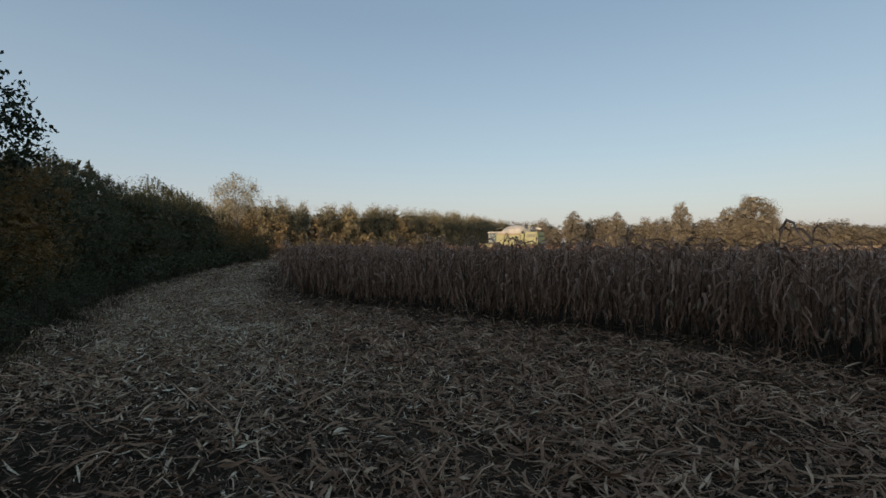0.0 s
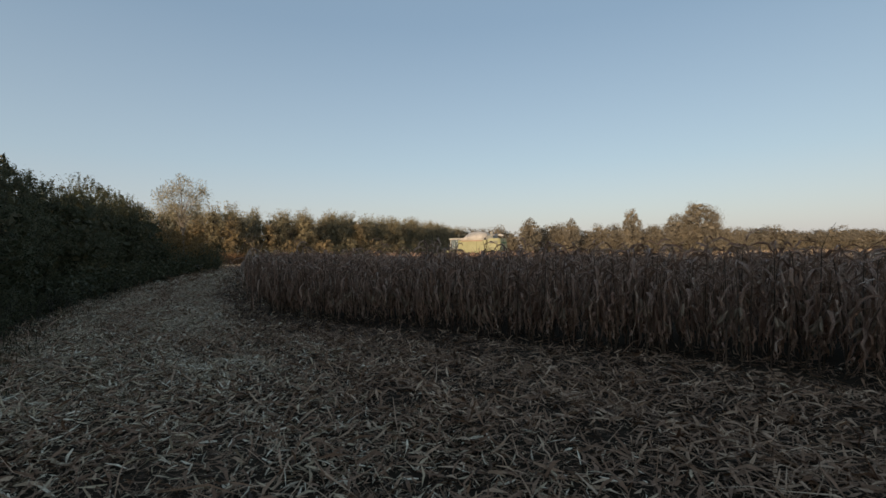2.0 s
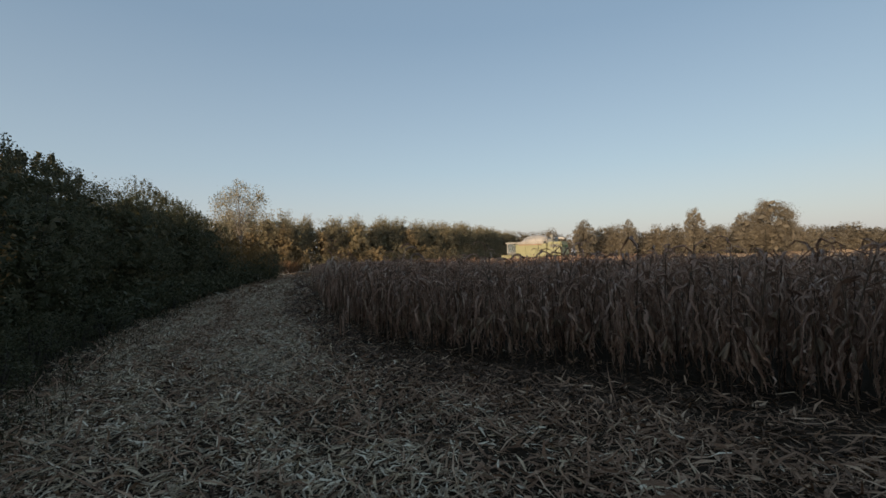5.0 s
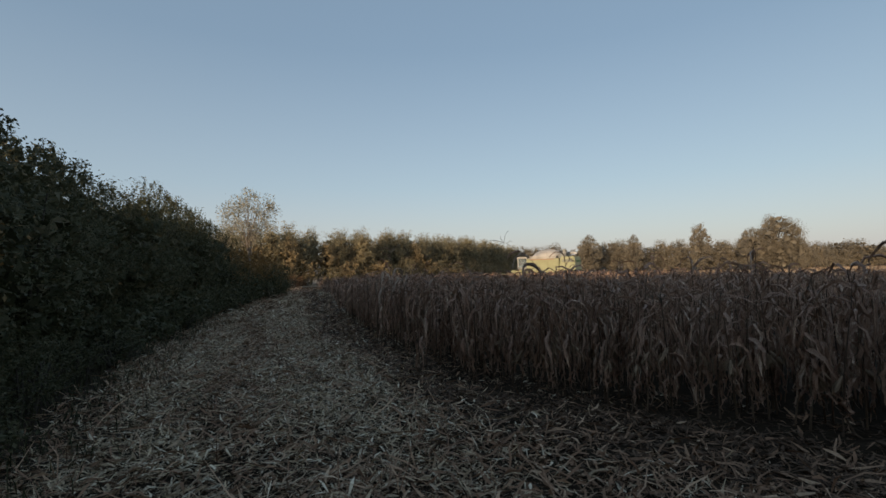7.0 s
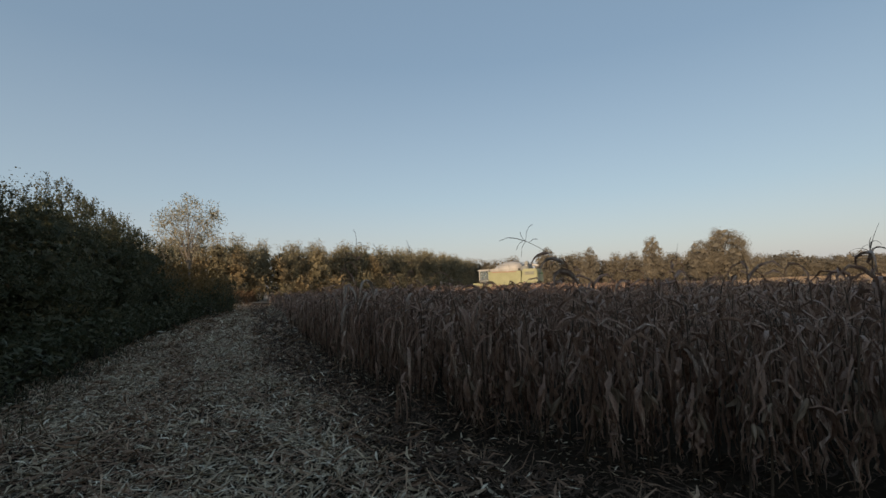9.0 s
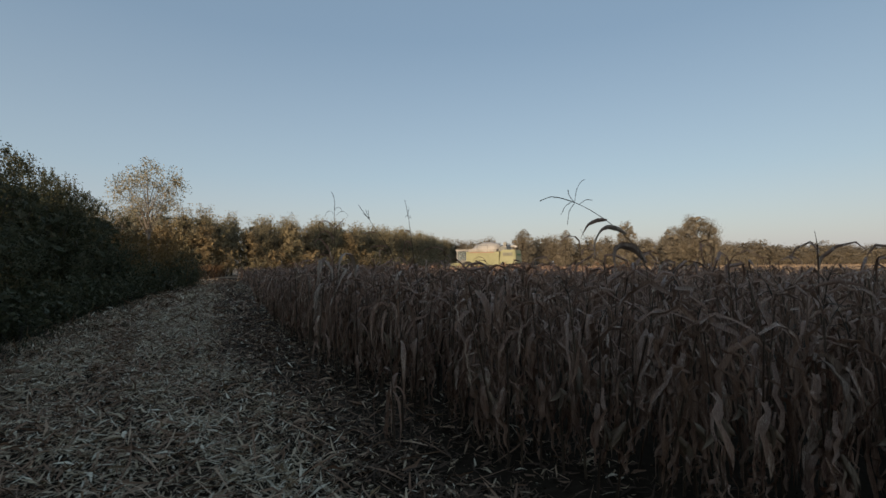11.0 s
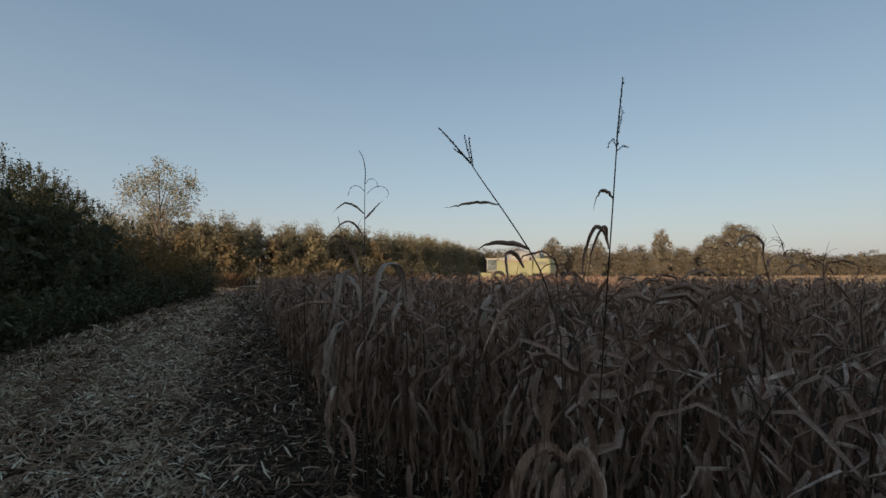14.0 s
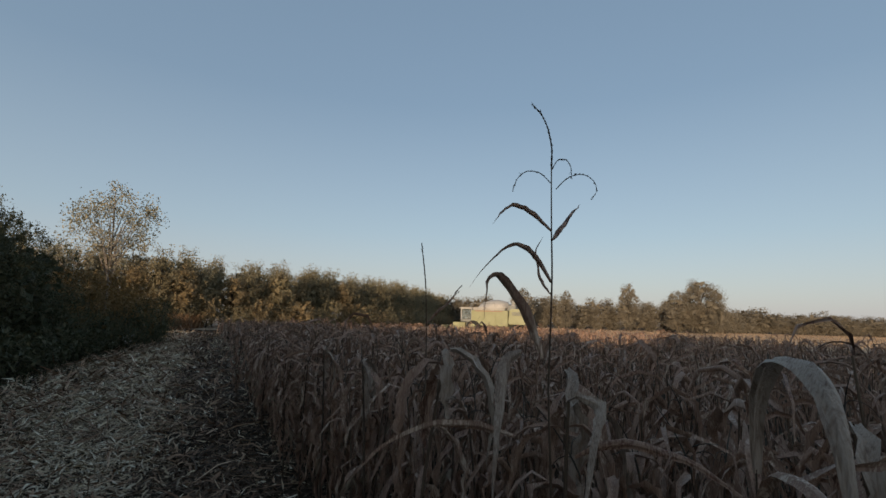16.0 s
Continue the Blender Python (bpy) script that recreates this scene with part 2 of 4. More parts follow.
def blade_line(start, az, length, el0, el1, seg, bend=1.6, sway=0.25):
    """The midrib of a leaf that leaves the stalk at el0 degrees and ends at el1."""
    u = np.linspace(0, 1, seg) ** (1 / bend)
    el = np.radians(el0 + (el1 - el0) * np.clip(u * 1.15, 0, 1))
    azs = az + sway * R.normal() * np.linspace(0, 1, seg) + 0.12 * R.normal(size=seg)
    step = length / (seg - 1)
    d = np.stack([np.cos(el) * np.cos(azs), np.cos(el) * np.sin(azs), np.sin(el)], -1) * step
    return np.concatenate([[start], start + np.cumsum(d[:-1], axis=0)])


def cards(s, c, length, width, up_bias=0.0, out=None, spread=1.0):
    """Many small pointed leaves, each a folded rhombus, at the centres c."""
    n = len(c)
    d = R.normal(size=(n, 3)) * spread
    d[:, 2] += up_bias
    if out is not None:
        d += out
    d /= np.linalg.norm(d, axis=1)[:, None] + 1e-9
    o = R.normal(size=(n, 3))
    a = np.cross(d, o)
    a /= np.linalg.norm(a, axis=1)[:, None] + 1e-9
    b = np.cross(d, a)
    ln = (length * R.uniform(0.6, 1.3, n))[:, None]
    wd = (width * R.uniform(0.6, 1.3, n))[:, None]
    v = np.stack([c - d * ln * 0.5, c + a * wd * 0.5 + b * wd * 0.15 - d * ln * 0.05, c + d * ln * 0.5, c - a * wd * 0.5 + b * wd * 0.15 - d * ln * 0.05], 1)
    return s.add(v, np.arange(n * 4).reshape(n, 4))


def lump(s, c, r, seg=10, rings=7, rough=0.2):
    """A closed uneven rounded body."""
    th = np.arange(seg) / seg * 2 * np.pi
    ph = np.linspace(0.04, np.pi - 0.04, rings)
    k = 1 + rough * R.normal(size=(rings, seg))
    v = np.stack([c[0] + r[0] * k * np.sin(ph)[:, None] * np.cos(th)[None], c[1] + r[1] * k * np.sin(ph)[:, None] * np.sin(th)[None], c[2] + r[2] * k * np.cos(ph)[:, None] * np.ones(seg)[None]], -1)
    i, j = np.meshgrid(np.arange(rings - 1), np.arange(seg), indexing="ij")
    j2 = (j + 1) % seg
    return s.add(v, np.stack([i * seg + j, (i + 1) * seg + j, (i + 1) * seg + j2, i * seg + j2], -1))


def heart(s, c, r, count, size):
    """Large shaded leaves that fill the inside of a crown."""
    g = R.normal(size=(count, 3))
    g /= np.linalg.norm(g, axis=1)[:, None]
    cards(s, np.array(c) + g * np.array(r) * (R.uniform(0.05, 1, count) ** 0.4)[:, None], size, size * 0.75)


def box(lo, hi, bevel=0.02, taper=None):
    """A bevelled box; taper = (dx, dy) draws its top in."""
    bm = bmesh.new()
    bmesh.ops.create_cube(bm, size=1)
    lo, hi = Vector(lo), Vector(hi)
    for v in bm.verts:
        top = v.co.z > 0
        for k in range(3):
            v.co[k] = lo[k] + (v.co[k] + 0.5) * (hi[k] - lo[k])
        if taper and top:
            mid = (lo + hi) / 2
            v.co.x += taper[0] * (1 if v.co.x < mid.x else -1)
            v.co.y += taper[1] * (1 if v.co.y < mid.y else -1)
    if bevel:
        bmesh.ops.bevel(bm, geom=list(bm.edges), offset=bevel, segments=2, affect="EDGES")
    return bm


def drum(c, axis_len, r, seg=28, bevel=0.03):
    """A wheel-like drum whose axis lies along y."""
    bm = bmesh.new()
    bmesh.ops.create_cone(bm, cap_ends=True, segments=seg, radius1=r, radius2=r, depth=axis_len)
    bmesh.ops.rotate(bm, verts=bm.verts, matrix=Matrix.Rotation(radians(90), 3, "X"))
    bmesh.ops.translate(bm, verts=bm.verts, vec=c)
    if bevel:
        bmesh.ops.bevel(bm, geom=[e for e in bm.edges if len(e.link_faces) == 2 and e.calc_face_angle(0) > 1], offset=bevel, segments=2, affect="EDGES")
    return bm


# ---- the plan: corn edge, hedge line ----
EDGE = np.array([(9.5, -3.0), (7.6, 3.0), (5.9, 6.7), (4.6, 8.6), (3.5, 9.7), (1.4, 11.1), (0.5, 11.9), (-0.4, 12.9), (-2.4, 14.5), (-3.2, 15.0), (-4.1, 15.8), (-4.9, 16.8),
                 (-5.5, 18.2), (-6.1, 19.6), (-7.0, 22.0), (-8.1, 25.0), (-9.2, 28.3), (-10.2, 31.6), (-12.2, 38.5), (-14.1, 45.0), (-18.0, 58.0), (-20.0, 65.0)])
FOOT = np.array([(-3.2, -20.0), (-4.9, 0.0), (-5.9, 5.0), (-7.3, 9.0), (-9.6, 13.3), (-11.4, 17.5), (-13.0, 22.0), (-14.3, 27.0), (-16.1, 34.5), (-17.6, 42.0), (-19.6, 49.0), (-24.5, 66.0)])
HEDGE = np.array([(-2.0, -34.0), (-3.6, -22.0), (-4.6, -10.0), (-5.3, 0.0), (-6.2, 6.0), (-7.4, 9.4), (-9.2, 12.8), (-11.3, 16.8), (-13.6, 22.0), (-15.4, 28.0), (-18.2, 37.0)])


def along(line, step):
    """Points at even steps along a line, with the way it runs there."""
    seg = np.diff(line, axis=0)
    ln = np.linalg.norm(seg, axis=1)
    cum = np.concatenate([[0], np.cumsum(ln)])
    s = np.arange(0, cum[-1], step)
    i = np.clip(np.searchsorted(cum, s, side="right") - 1, 0, len(seg) - 1)
    return line[i] + (s - cum[i])[:, None] * seg[i] / ln[i][:, None], seg[i] / ln[i][:, None]


def side_of(line, p):
    """Distance of points from a line; above zero to the right of its way."""
    best = np.full(len(p), 1e9)
    sign = np.ones(len(p))
    for a, b in zip(line[:-1], line[1:]):
        ab = b - a
        t = np.clip(((p - a) @ ab) / (ab @ ab), 0, 1)
        d = p - (a + t[:, None] * ab)
        dist = np.linalg.norm(d, axis=1)
        sg = np.sign(ab[1] * (p[:, 0] - a[0]) - ab[0] * (p[:, 1] - a[1]))
        m = dist < best
        best[m], sign[m] = dist[m], sg[m]
    return best * sign


def ground_z(x, y):
    x, y = np.asarray(x, dtype=float), np.asarray(y, dtype=float)
    near = np.exp(-((x + 3) ** 2 + (y - 15) ** 2) / 1600.0)
    return near * (0.035 * np.sin(x * 1.7 + 0.6 * np.sin(y * 0.9)) * np.cos(y * 1.1) + 0.02 * np.sin(x * 4.1 + y * 2.3))


# ---- ground ----
def build_ground():
    gx = np.unique(np.concatenate([-np.geomspace(45, 2600, 16), np.arange(-40, 41, 0.5), np.geomspace(45, 2600, 16)]))
    gy = np.unique(np.concatenate([-np.geomspace(25, 2600, 14), np.arange(-20, 61, 0.5), np.geomspace(66, 3200, 18)]))
    xx, yy = np.meshgrid(gx, gy, indexing="ij")
    v = np.stack([xx, yy, ground_z(xx, yy)], -1).reshape(-1, 3)
    i, j = np.meshgrid(np.arange(len(gx) - 1), np.arange(len(gy) - 1), indexing="ij")
    w = len(gy)
    s = Soup().add(v, np.stack([i * w + j, (i + 1) * w + j, (i + 1) * w + j + 1, i * w + j + 1], -1))
    ob = part("ground", s, M_SOIL, smooth=True)
    tagged(ob, "dark damp field soil under chopped corn litter", "ground", kind="structure")


build_ground()


def sheet(name, outline, z, material, label):
    bm = bmesh.new()
    bm.faces.new([bm.verts.new((x, y, z)) for x, y in outline])
    top = bmesh.ops.extrude_face_region(bm, geom=list(bm.faces))
    bmesh.ops.translate(bm, verts=[g for g in top["geom"] if isinstance(g, bmesh.types.BMVert)], vec=(0, 0, -0.05))
    bmesh.ops.recalc_face_normals(bm, faces=bm.faces)
    ob = part(name, bm, material)
    return tagged(ob, label, "ground", kind="structure")


sheet("stubble_field", [(30, 20), (200, 40), (260, 210), (-60, 210), (-60, 100), (-24, 74), (14, 86), (26, 60)], 0.03, M_STUBBLE, "harvested corn stubble field lit by low warm sun")
sheet("sandy_track", [(-27.5, 64), (-24.6, 63), (-24, 70), (-27, 74), (-31, 72)], 0.045, M_SAND, "bare pale sandy track at the end of the lane")


# ---- corn ----
def ear_shape(s, husk, start, az, tilt, length=0.2):
    """A husked ear: a spindle with loose husk blades."""
    d = np.array([math.cos(az) * math.cos(tilt), math.sin(az) * math.cos(tilt), math.sin(tilt)])
    u = np.linspace(0, 1, 7)
    r = 0.024 * np.sin(np.clip(u * 0.93 + 0.07, 0, 1) * np.pi) ** 0.6 + 0.002
    tube(s, start + u[:, None] * d * length, r, 7)
    for k in range(5):
        a = az + R.normal() * 1.2
        pts = blade_line(start + d * length * R.uniform(0.0, 0.4), a, length * R.uniform(0.7, 1.2), math.degrees(tilt) + R.normal() * 20, math.degrees(tilt) - 20 + R.normal() * 25, 5)
        ribbon(husk, pts, 0.05, (math.cos(a + 1.5), math.sin(a + 1.5), 0.3), 0.5, R.normal() * 0.5)


def tassel_shape(s, top, lean, size=0.3, branches=4):
    """A thin spike with a few curling side branches."""
    u = np.linspace(0, 1, 7)
    tip = np.array([math.cos(lean) * 0.25, math.sin(lean) * 0.25, 0.95])
    pts = top + u[:, None] * tip * size + (u ** 2)[:, None] * np.array([math.cos(lean), math.sin(lean), -0.2]) * 0.07
    tube(s, pts, np.linspace(0.005, 0.002, 7), 4)
    for k in range(branches):
        a = R.uniform(0, 6.28)
        line = blade_line(top + tip * size * R.uniform(0.0, 0.3), a, size * R.uniform(0.5, 0.8), R.uniform(50, 80), R.uniform(-70, 30), 7)
        tube(s, line, np.linspace(0.0035, 0.0015, 7), 3)


def corn_parts(height, leaves, seg, ears, tassel, sides=6, bulk=1.0):
    """The shapes of one withered plant at the origin: name, material and quads of each part."""
    out = []
    lean = R.normal(size=2) * 0.06
    u = np.linspace(0, 1, 6)
    line = np.stack([lean[0] * u ** 2 * height, lean[1] * u ** 2 * height, u * height * 0.9], -1)
    s = Soup()
    tube(s, line, np.linspace(0.0135, 0.006, 6) * bulk ** 0.3, sides)
    out.append(("stalk", M_STALK, s))
    az = R.uniform(0, 6.28)
    for k in range(leaves):
        f = 0.26 + 0.74 * max(0.0, (k + R.uniform(-0.3, 0.3)) / leaves) ** 0.78
        f = min(0.99, max(0.1, f))
        az += np.pi + R.normal() * 0.55
        st = np.array([np.interp(f, u, line[:, 0]), np.interp(f, u, line[:, 1]), f * height * 0.9])
        top = f > 0.7
        el0 = R.uniform(25, 80) if top else R.uniform(-75, 45)
        el1 = R.uniform(-115, -80) if top else R.uniform(-99, -84)
        ln = R.uniform(0.5, 0.95) if top else R.uniform(0.5, 1.05)
        ln = min(ln, f * height * 0.9 - R.uniform(0.02, 0.4) + max(0, el0) * 0.004)
        ln = max(ln, 0.18)
        bend = R.uniform(2.0, 4.5) if top else R.uniform(3.0, 7.0)
        curl = f > 0.88  # the uppermost leaves stand up and curl over
        if curl:
            el0, el1, ln, bend = R.uniform(66, 88), R.uniform(-130, -75), R.uniform(0.4, 0.85), R.uniform(0.75, 1.5)
        s = Soup()
        pts = blade_line(st, az, ln, el0, el1, seg, bend=bend)
        pts[1:] += R.normal(size=(len(pts) - 1, 3)) * 0.014
        pts[:, 2] = np.maximum(pts[:, 2], 0.03)
        ribbon(s, pts, (R.uniform(0.022, 0.042) if curl else 0.022 + 0.046 * R.uniform() ** 1.5) * bulk, (math.cos(az) * 0.3, math.sin(az) * 0.3, 1), R.uniform(0.4, 1.7), R.normal() * 2.2, 0.24)
        out.append(("leaf", M_CORN, s))
    for k in range(ears):
        a = R.uniform(0, 6.28)
        s, hk = Soup(), Soup()
        ear_shape(s, hk, np.array([0.0, 0.0, height * R.uniform(0.38, 0.58)]), a, R.uniform(-1.45, -0.75), R.uniform(0.17, 0.24))
        out.append(("ear", M_HUSK, s))
        out.append(("husk", M_HUSK, hk))
    if tassel:
        s = Soup()
        tassel_shape(s, line[-1], R.uniform(0, 6.28), R.uniform(0.22, 0.36), R.integers(2, 6))
        out.append(("tassel", M_TASSEL, s))
    return out


PATH_XY = np.array([e[:2] for _, e, _, _ in PATH])


def far_from_path(p, gap):
    return np.abs(side_of(PATH_XY, p)) > gap


def build_corn_things():
    """The two outermost rows, plant by plant."""
    kinds = []
    for k in range(9):
        root, ear = new("corn_plant"), None  # every fourth kind bears a tassel
        for name, mat, s in corn_parts(R.uniform(1.6, 1.84), 14, 10, 1, k % 4 == 0):
            made = part(name, s, mat, ear if name == "husk" else root, "pale dry husked ear" if name == "ear" else "", smooth=True)
            ear = made if name == "ear" else None
        tagged(root, "withered brown corn plant with hanging dry leaves", "corn plant", "corn along the field edge")
        kinds.append(root)
    pts, way = along(EDGE, 0.2)
    keep = (pts[:, 1] > 5.5) & (pts[:, 1] < 31)
    pts, way = pts[keep], way[keep]
    inward = np.stack([way[:, 1], -way[:, 0]], -1)
    n = 0
    used = set()
    for row, off in enumerate((0.12, 0.5)):
        for p, w in zip(pts[row::1 + row], inward[row::1 + row]):
            q = p + w * (off + R.normal() * 0.07) + R.normal(size=2) * 0.05
            if n >= 290 or not far_from_path(q[None], 0.75)[0]:
                continue
            sc = R.uniform(0.86, 1.06) * (1.18 if R.uniform() < 0.2 else 1.0)
            if q[1] > 13.6:
                sc = min(sc, R.uniform(0.88, 0.98))
            lean = 9.0 if R.uniform() < 0.2 else 3.5
            m = pose(q[0], q[1], float(ground_z(*q)) - 0.02, R.normal() * lean, R.normal() * lean, R.uniform(0, 360)) @ Matrix.Scale(sc, 4)
            k = int(R.integers(0, 9))
            if k not in used:
                used.add(k)
                kinds[k].matrix_basis = m
            else:
                ob = copy_thing(kinds[k], m)
                ob.matrix_basis = m
            n += 1
    return n


build_corn_things()


def scatter_plants(name, pts, kinds, label):
    """Many plants joined into one mesh, from a few grown shapes turned and scaled."""
    grown = []
    for parts in kinds:
        groups = {}
        for _, mat, s in parts:
            groups.setdefault(mat.name, (mat, Soup()))[1].add(np.concatenate(s.v), np.concatenate(s.q))
        grown.append({k: (m, np.concatenate(s.v), np.concatenate(s.q)) for k, (m, s) in groups.items()})
    total = {}
    which = R.integers(0, len(grown), len(pts))
    for g, parts in enumerate(grown):
        sel = pts[which == g]
        if not len(sel):
            continue
        a = R.uniform(0, 6.28, len(sel))
        sc = R.uniform(0.82, 1.06, len(sel)) * np.where(R.uniform(size=len(sel)) < 0.1, 1.17, 1.0)
        lx, ly = R.normal(size=len(sel)) * 0.06, R.normal(size=len(sel)) * 0.06
        gz = ground_z(sel[:, 0], sel[:, 1]) - 0.02
        for key, (mat, v, q) in parts.items():
            x = v[None, :, 0] * np.cos(a)[:, None] - v[None, :, 1] * np.sin(a)[:, None]
            y = v[None, :, 0] * np.sin(a)[:, None] + v[None, :, 1] * np.cos(a)[:, None]
            z = np.repeat(v[None, :, 2], len(sel), 0)
            w = np.stack([x * sc[:, None] + lx[:, None] * z + sel[:, :1], y * sc[:, None] + ly[:, None] * z + sel[:, 1:2], z * sc[:, None] + gz[:, None]], -1)
            qq = (q[None] + (np.arange(len(sel)) * len(v))[:, None, None]).reshape(-1, 4)
            total.setdefault(key, (mat, Soup()))[1].add(w.reshape(-1, 3), qq)
    root = Soup()
    mats, idx = [], []
    for k, (mat, s) in total.items():
        v, q = np.concatenate(s.v), np.concatenate(s.q)
        root.add(v, q)
        idx.append(np.full(len(q), len(mats), dtype=np.int32))
        mats.append(mat)
    me = root.mesh(name, True)
    for m in mats:
        me.materials.append(m)
    me.polygons.foreach_set("material_index", np.concatenate(idx))
    return tagged(new(name, me), label, "corn crop", kind="stuff")


def build_corn_field():
    x, y = np.meshgrid(np.arange(-26, 46, 0.2), np.arange(-4, 74, 0.5))
    p = np.stack([x.ravel(), y.ravel()], -1) + R.normal(size=(x.size, 2)) * 0.05
    d = side_of(EDGE, p)
    far_line = np.array([(-20.0, 65.0), (-6, 70), (12, 74), (22, 60), (29, 36), (25, 14), (12, -3)])
    inside = (d > 0.3) & (side_of(far_line, p) > 0.3) & far_from_path(p, 0.8)
    p, d = p[inside], d[inside]
    r = R.uniform(size=len(p))
    dist = np.hypot(p[:, 0] + 4, p[:, 1] - 11)
    first = (d < 0.75) & (p[:, 1] > 5.5) & (p[:, 1] < 31)
    near = (d < 4.2) & (dist < 22) & ~first
    mid = ~near & ~first & (dist < 26) & (r < 0.22)
    far = ~near & ~first & (dist >= 26) & (r < 0.115)
    scatter_plants("corn_crop", np.concatenate([p[near & (r < 0.72)], p[first & (r < 0.5)]]), [corn_parts(R.uniform(1.55, 1.85), 11, 6, 1, k % 7 == 0, 4) for k in range(14)], "dense withered brown corn crop with drooping dry leaves")
    scatter_plants("corn_crop", p[mid], [corn_parts(R.uniform(1.45, 1.68), 8, 6, 0, k % 5 == 0, 4, 1.2) for k in range(10)], "withered brown corn crop deeper in the field")
    scatter_plants("corn_crop", p[far], [corn_parts(R.uniform(1.4, 1.58), 6, 5, 0, k % 6 == 0, 3, 1.8) for k in range(8)], "distant withered corn crop, tops catching low sun")


build_corn_field()


# ---- tall tasselled plants at the edge ----
def hero(base, right, origin, scale, stem, leaves, tassel, label, stem_r=0.0042, lean=0.0):
    """A tall plant drawn in its own upright plane: origin is a point of it, right the plane's level way, stem, leaves and
    tassel are lines of (u, z) steps in units of scale from that point."""
    origin, right = np.array(origin), np.array([right[0], right[1], 0.0])
    back = np.array([-right[1], right[0], 0.0])

    def lay(line, depth=0.0, n=12, rough=0.0):
        a = np.array(line, dtype=float)
        t, tt = np.linspace(0, 1, len(a)), np.linspace(0, 1, n)
        c = np.stack([np.interp(tt, t, a[:, 0]), np.interp(tt, t, a[:, 1])], -1)
        for _ in range(2):
            c[1:-1] = (c[:-2] + 2 * c[1:-1] + c[2:]) / 4
        c[1:-1] += rough * R.normal(size=(n - 2, 2))
        return origin + scale * (c[:, :1] * right + np.array([0, 0, 1.0]) * c[:, 1:]) + back * (depth * (tt[:, None] ** 1.5) + lean * scale * c[:, 1:])

    root = new("tall_corn_plant")
    up = lay(stem)
    foot = np.array([base[0], base[1], -0.02])
    low = foot + np.linspace(0, 1, 6)[:-1, None] * (up[0] - foot)
    line = np.concatenate([low, up])
    part("stalk", tube(Soup(), line, np.concatenate([np.linspace(0.012, stem_r + 0.001, 5), np.linspace(stem_r, stem_r * 0.6, len(up))]), 7), M_STALK, root, smooth=True)
    for pts, wd, dep, *flat in leaves:
        blade = lay(pts, dep, 18, 0.0015 / scale)
        if flat:  # a leaf that arches over, its face turned up
            shape = ribbon(Soup(), blade, wd * 0.68, back, 0.45, R.normal() * 0.15, 0.07, back, 9)
        else:
            shape = ribbon(Soup(), blade, wd * 0.62, back + 0.15 * np.array([0, 0, 1.0]), 0.6, R.normal() * 0.4 + 0.9, 0.09, cols=7)
        part("leaf", shape, M_PALE if dep <= 0 and (flat or wd > 0.075) else M_CORN, root, smooth=True)
    s = Soup()
    for k, pts in enumerate(tassel):
        ln = lay(pts, R.normal() * 0.05, 26 if k == 0 else 18)
        slim = min(1.0, scale / 0.0017)
        rr = (0.0042 if k == 0 else 0.0022) * slim
        tube(s, ln, rr * (0.75 + 0.45 * (np.arange(len(ln)) % 2)) * np.linspace(1, 0.6, len(ln)), 4)
        cards(s, np.repeat(ln[3:], 2, 0) + R.normal(size=(2 * len(ln[3:]), 3)) * 0.002, (0.02 if k == 0 else 0.013) * slim, 0.0045 * slim, out=np.repeat(np.gradient(ln, axis=0)[3:], 2, 0) * (2.2 / (np.linalg.norm(np.gradient(ln, axis=0)[3:], axis=1).mean() + 1e-9)))
    if tassel:
        part("tassel", s, M_TASSEL, root)
    for k in range(6):
        a = R.uniform(0, 6.28)
        st = foot + (up[0] - foot) * R.uniform(0.3, 0.9)
        part("leaf", ribbon(Soup(), blade_line(st, a, R.uniform(0.4, 0.75), R.uniform(-50, 25), -92, 9, bend=3.0), R.uniform(0.03, 0.05), (math.cos(a) * 0.3, math.sin(a) * 0.3, 1), 0.5, R.normal(), 0.1), M_CORN, root, smooth=True)
    return tagged(root, label, "corn plant", "tall tasselled corn")


hero((-6.6, 20.3), (0.985, -0.172), (-6.65, 20.27, 2.64), 0.00226,
     [(-5, -390), (2, -200), (0, -117), (0, 0)],
     [([(0, -117), (-35, -85), (-68, -73), (-95, -95), (-110, -119)], 0.035, -0.1), ([(0, -134), (15, -115), (40, -80), (65, -54)], 0.032, 0.1),
      ([(0, -209), (-30, -160), (-65, -141), (-105, -170), (-145, -224)], 0.04, -0.05), ([(0, -230), (-20, -205), (-28, -150), (-8, -120)], 0.02, 0.05),
      ([(-15, -340), (-40, -270), (-95, -200), (-115, -210), (-122, -275)], 0.07, -0.15), ([(0, -300), (-18, -350), (-20, -420)], 0.035, 0.1),
      ([(-60, -470), (-120, -452), (-205, -448), (-275, -475), (-330, -530)], 0.06, -0.2), ([(-50, -330), (-80, -345), (-92, -440), (-108, -560)], 0.085, -0.2),
      ([(40, -400), (85, -415), (60, -470), (25, -580)], 0.08, -0.2), ([(40, -500), (110, -468), (210, -485), (310, -555)], 0.06, -0.2)],
     [[(0, 0), (2, 40), (-4, 80), (-14, 110), (-31, 135)], [(0, -30), (-20, -8), (-45, -5), (-62, -20), (-68, -42)], [(0, -5), (12, 18), (30, 22), (42, 10), (46, -8)],
      [(8, -40), (30, -15), (60, -6), (82, -18), (90, -35), (80, -50)]],
     "tall dry corn plant with a heart-shaped curling tassel")
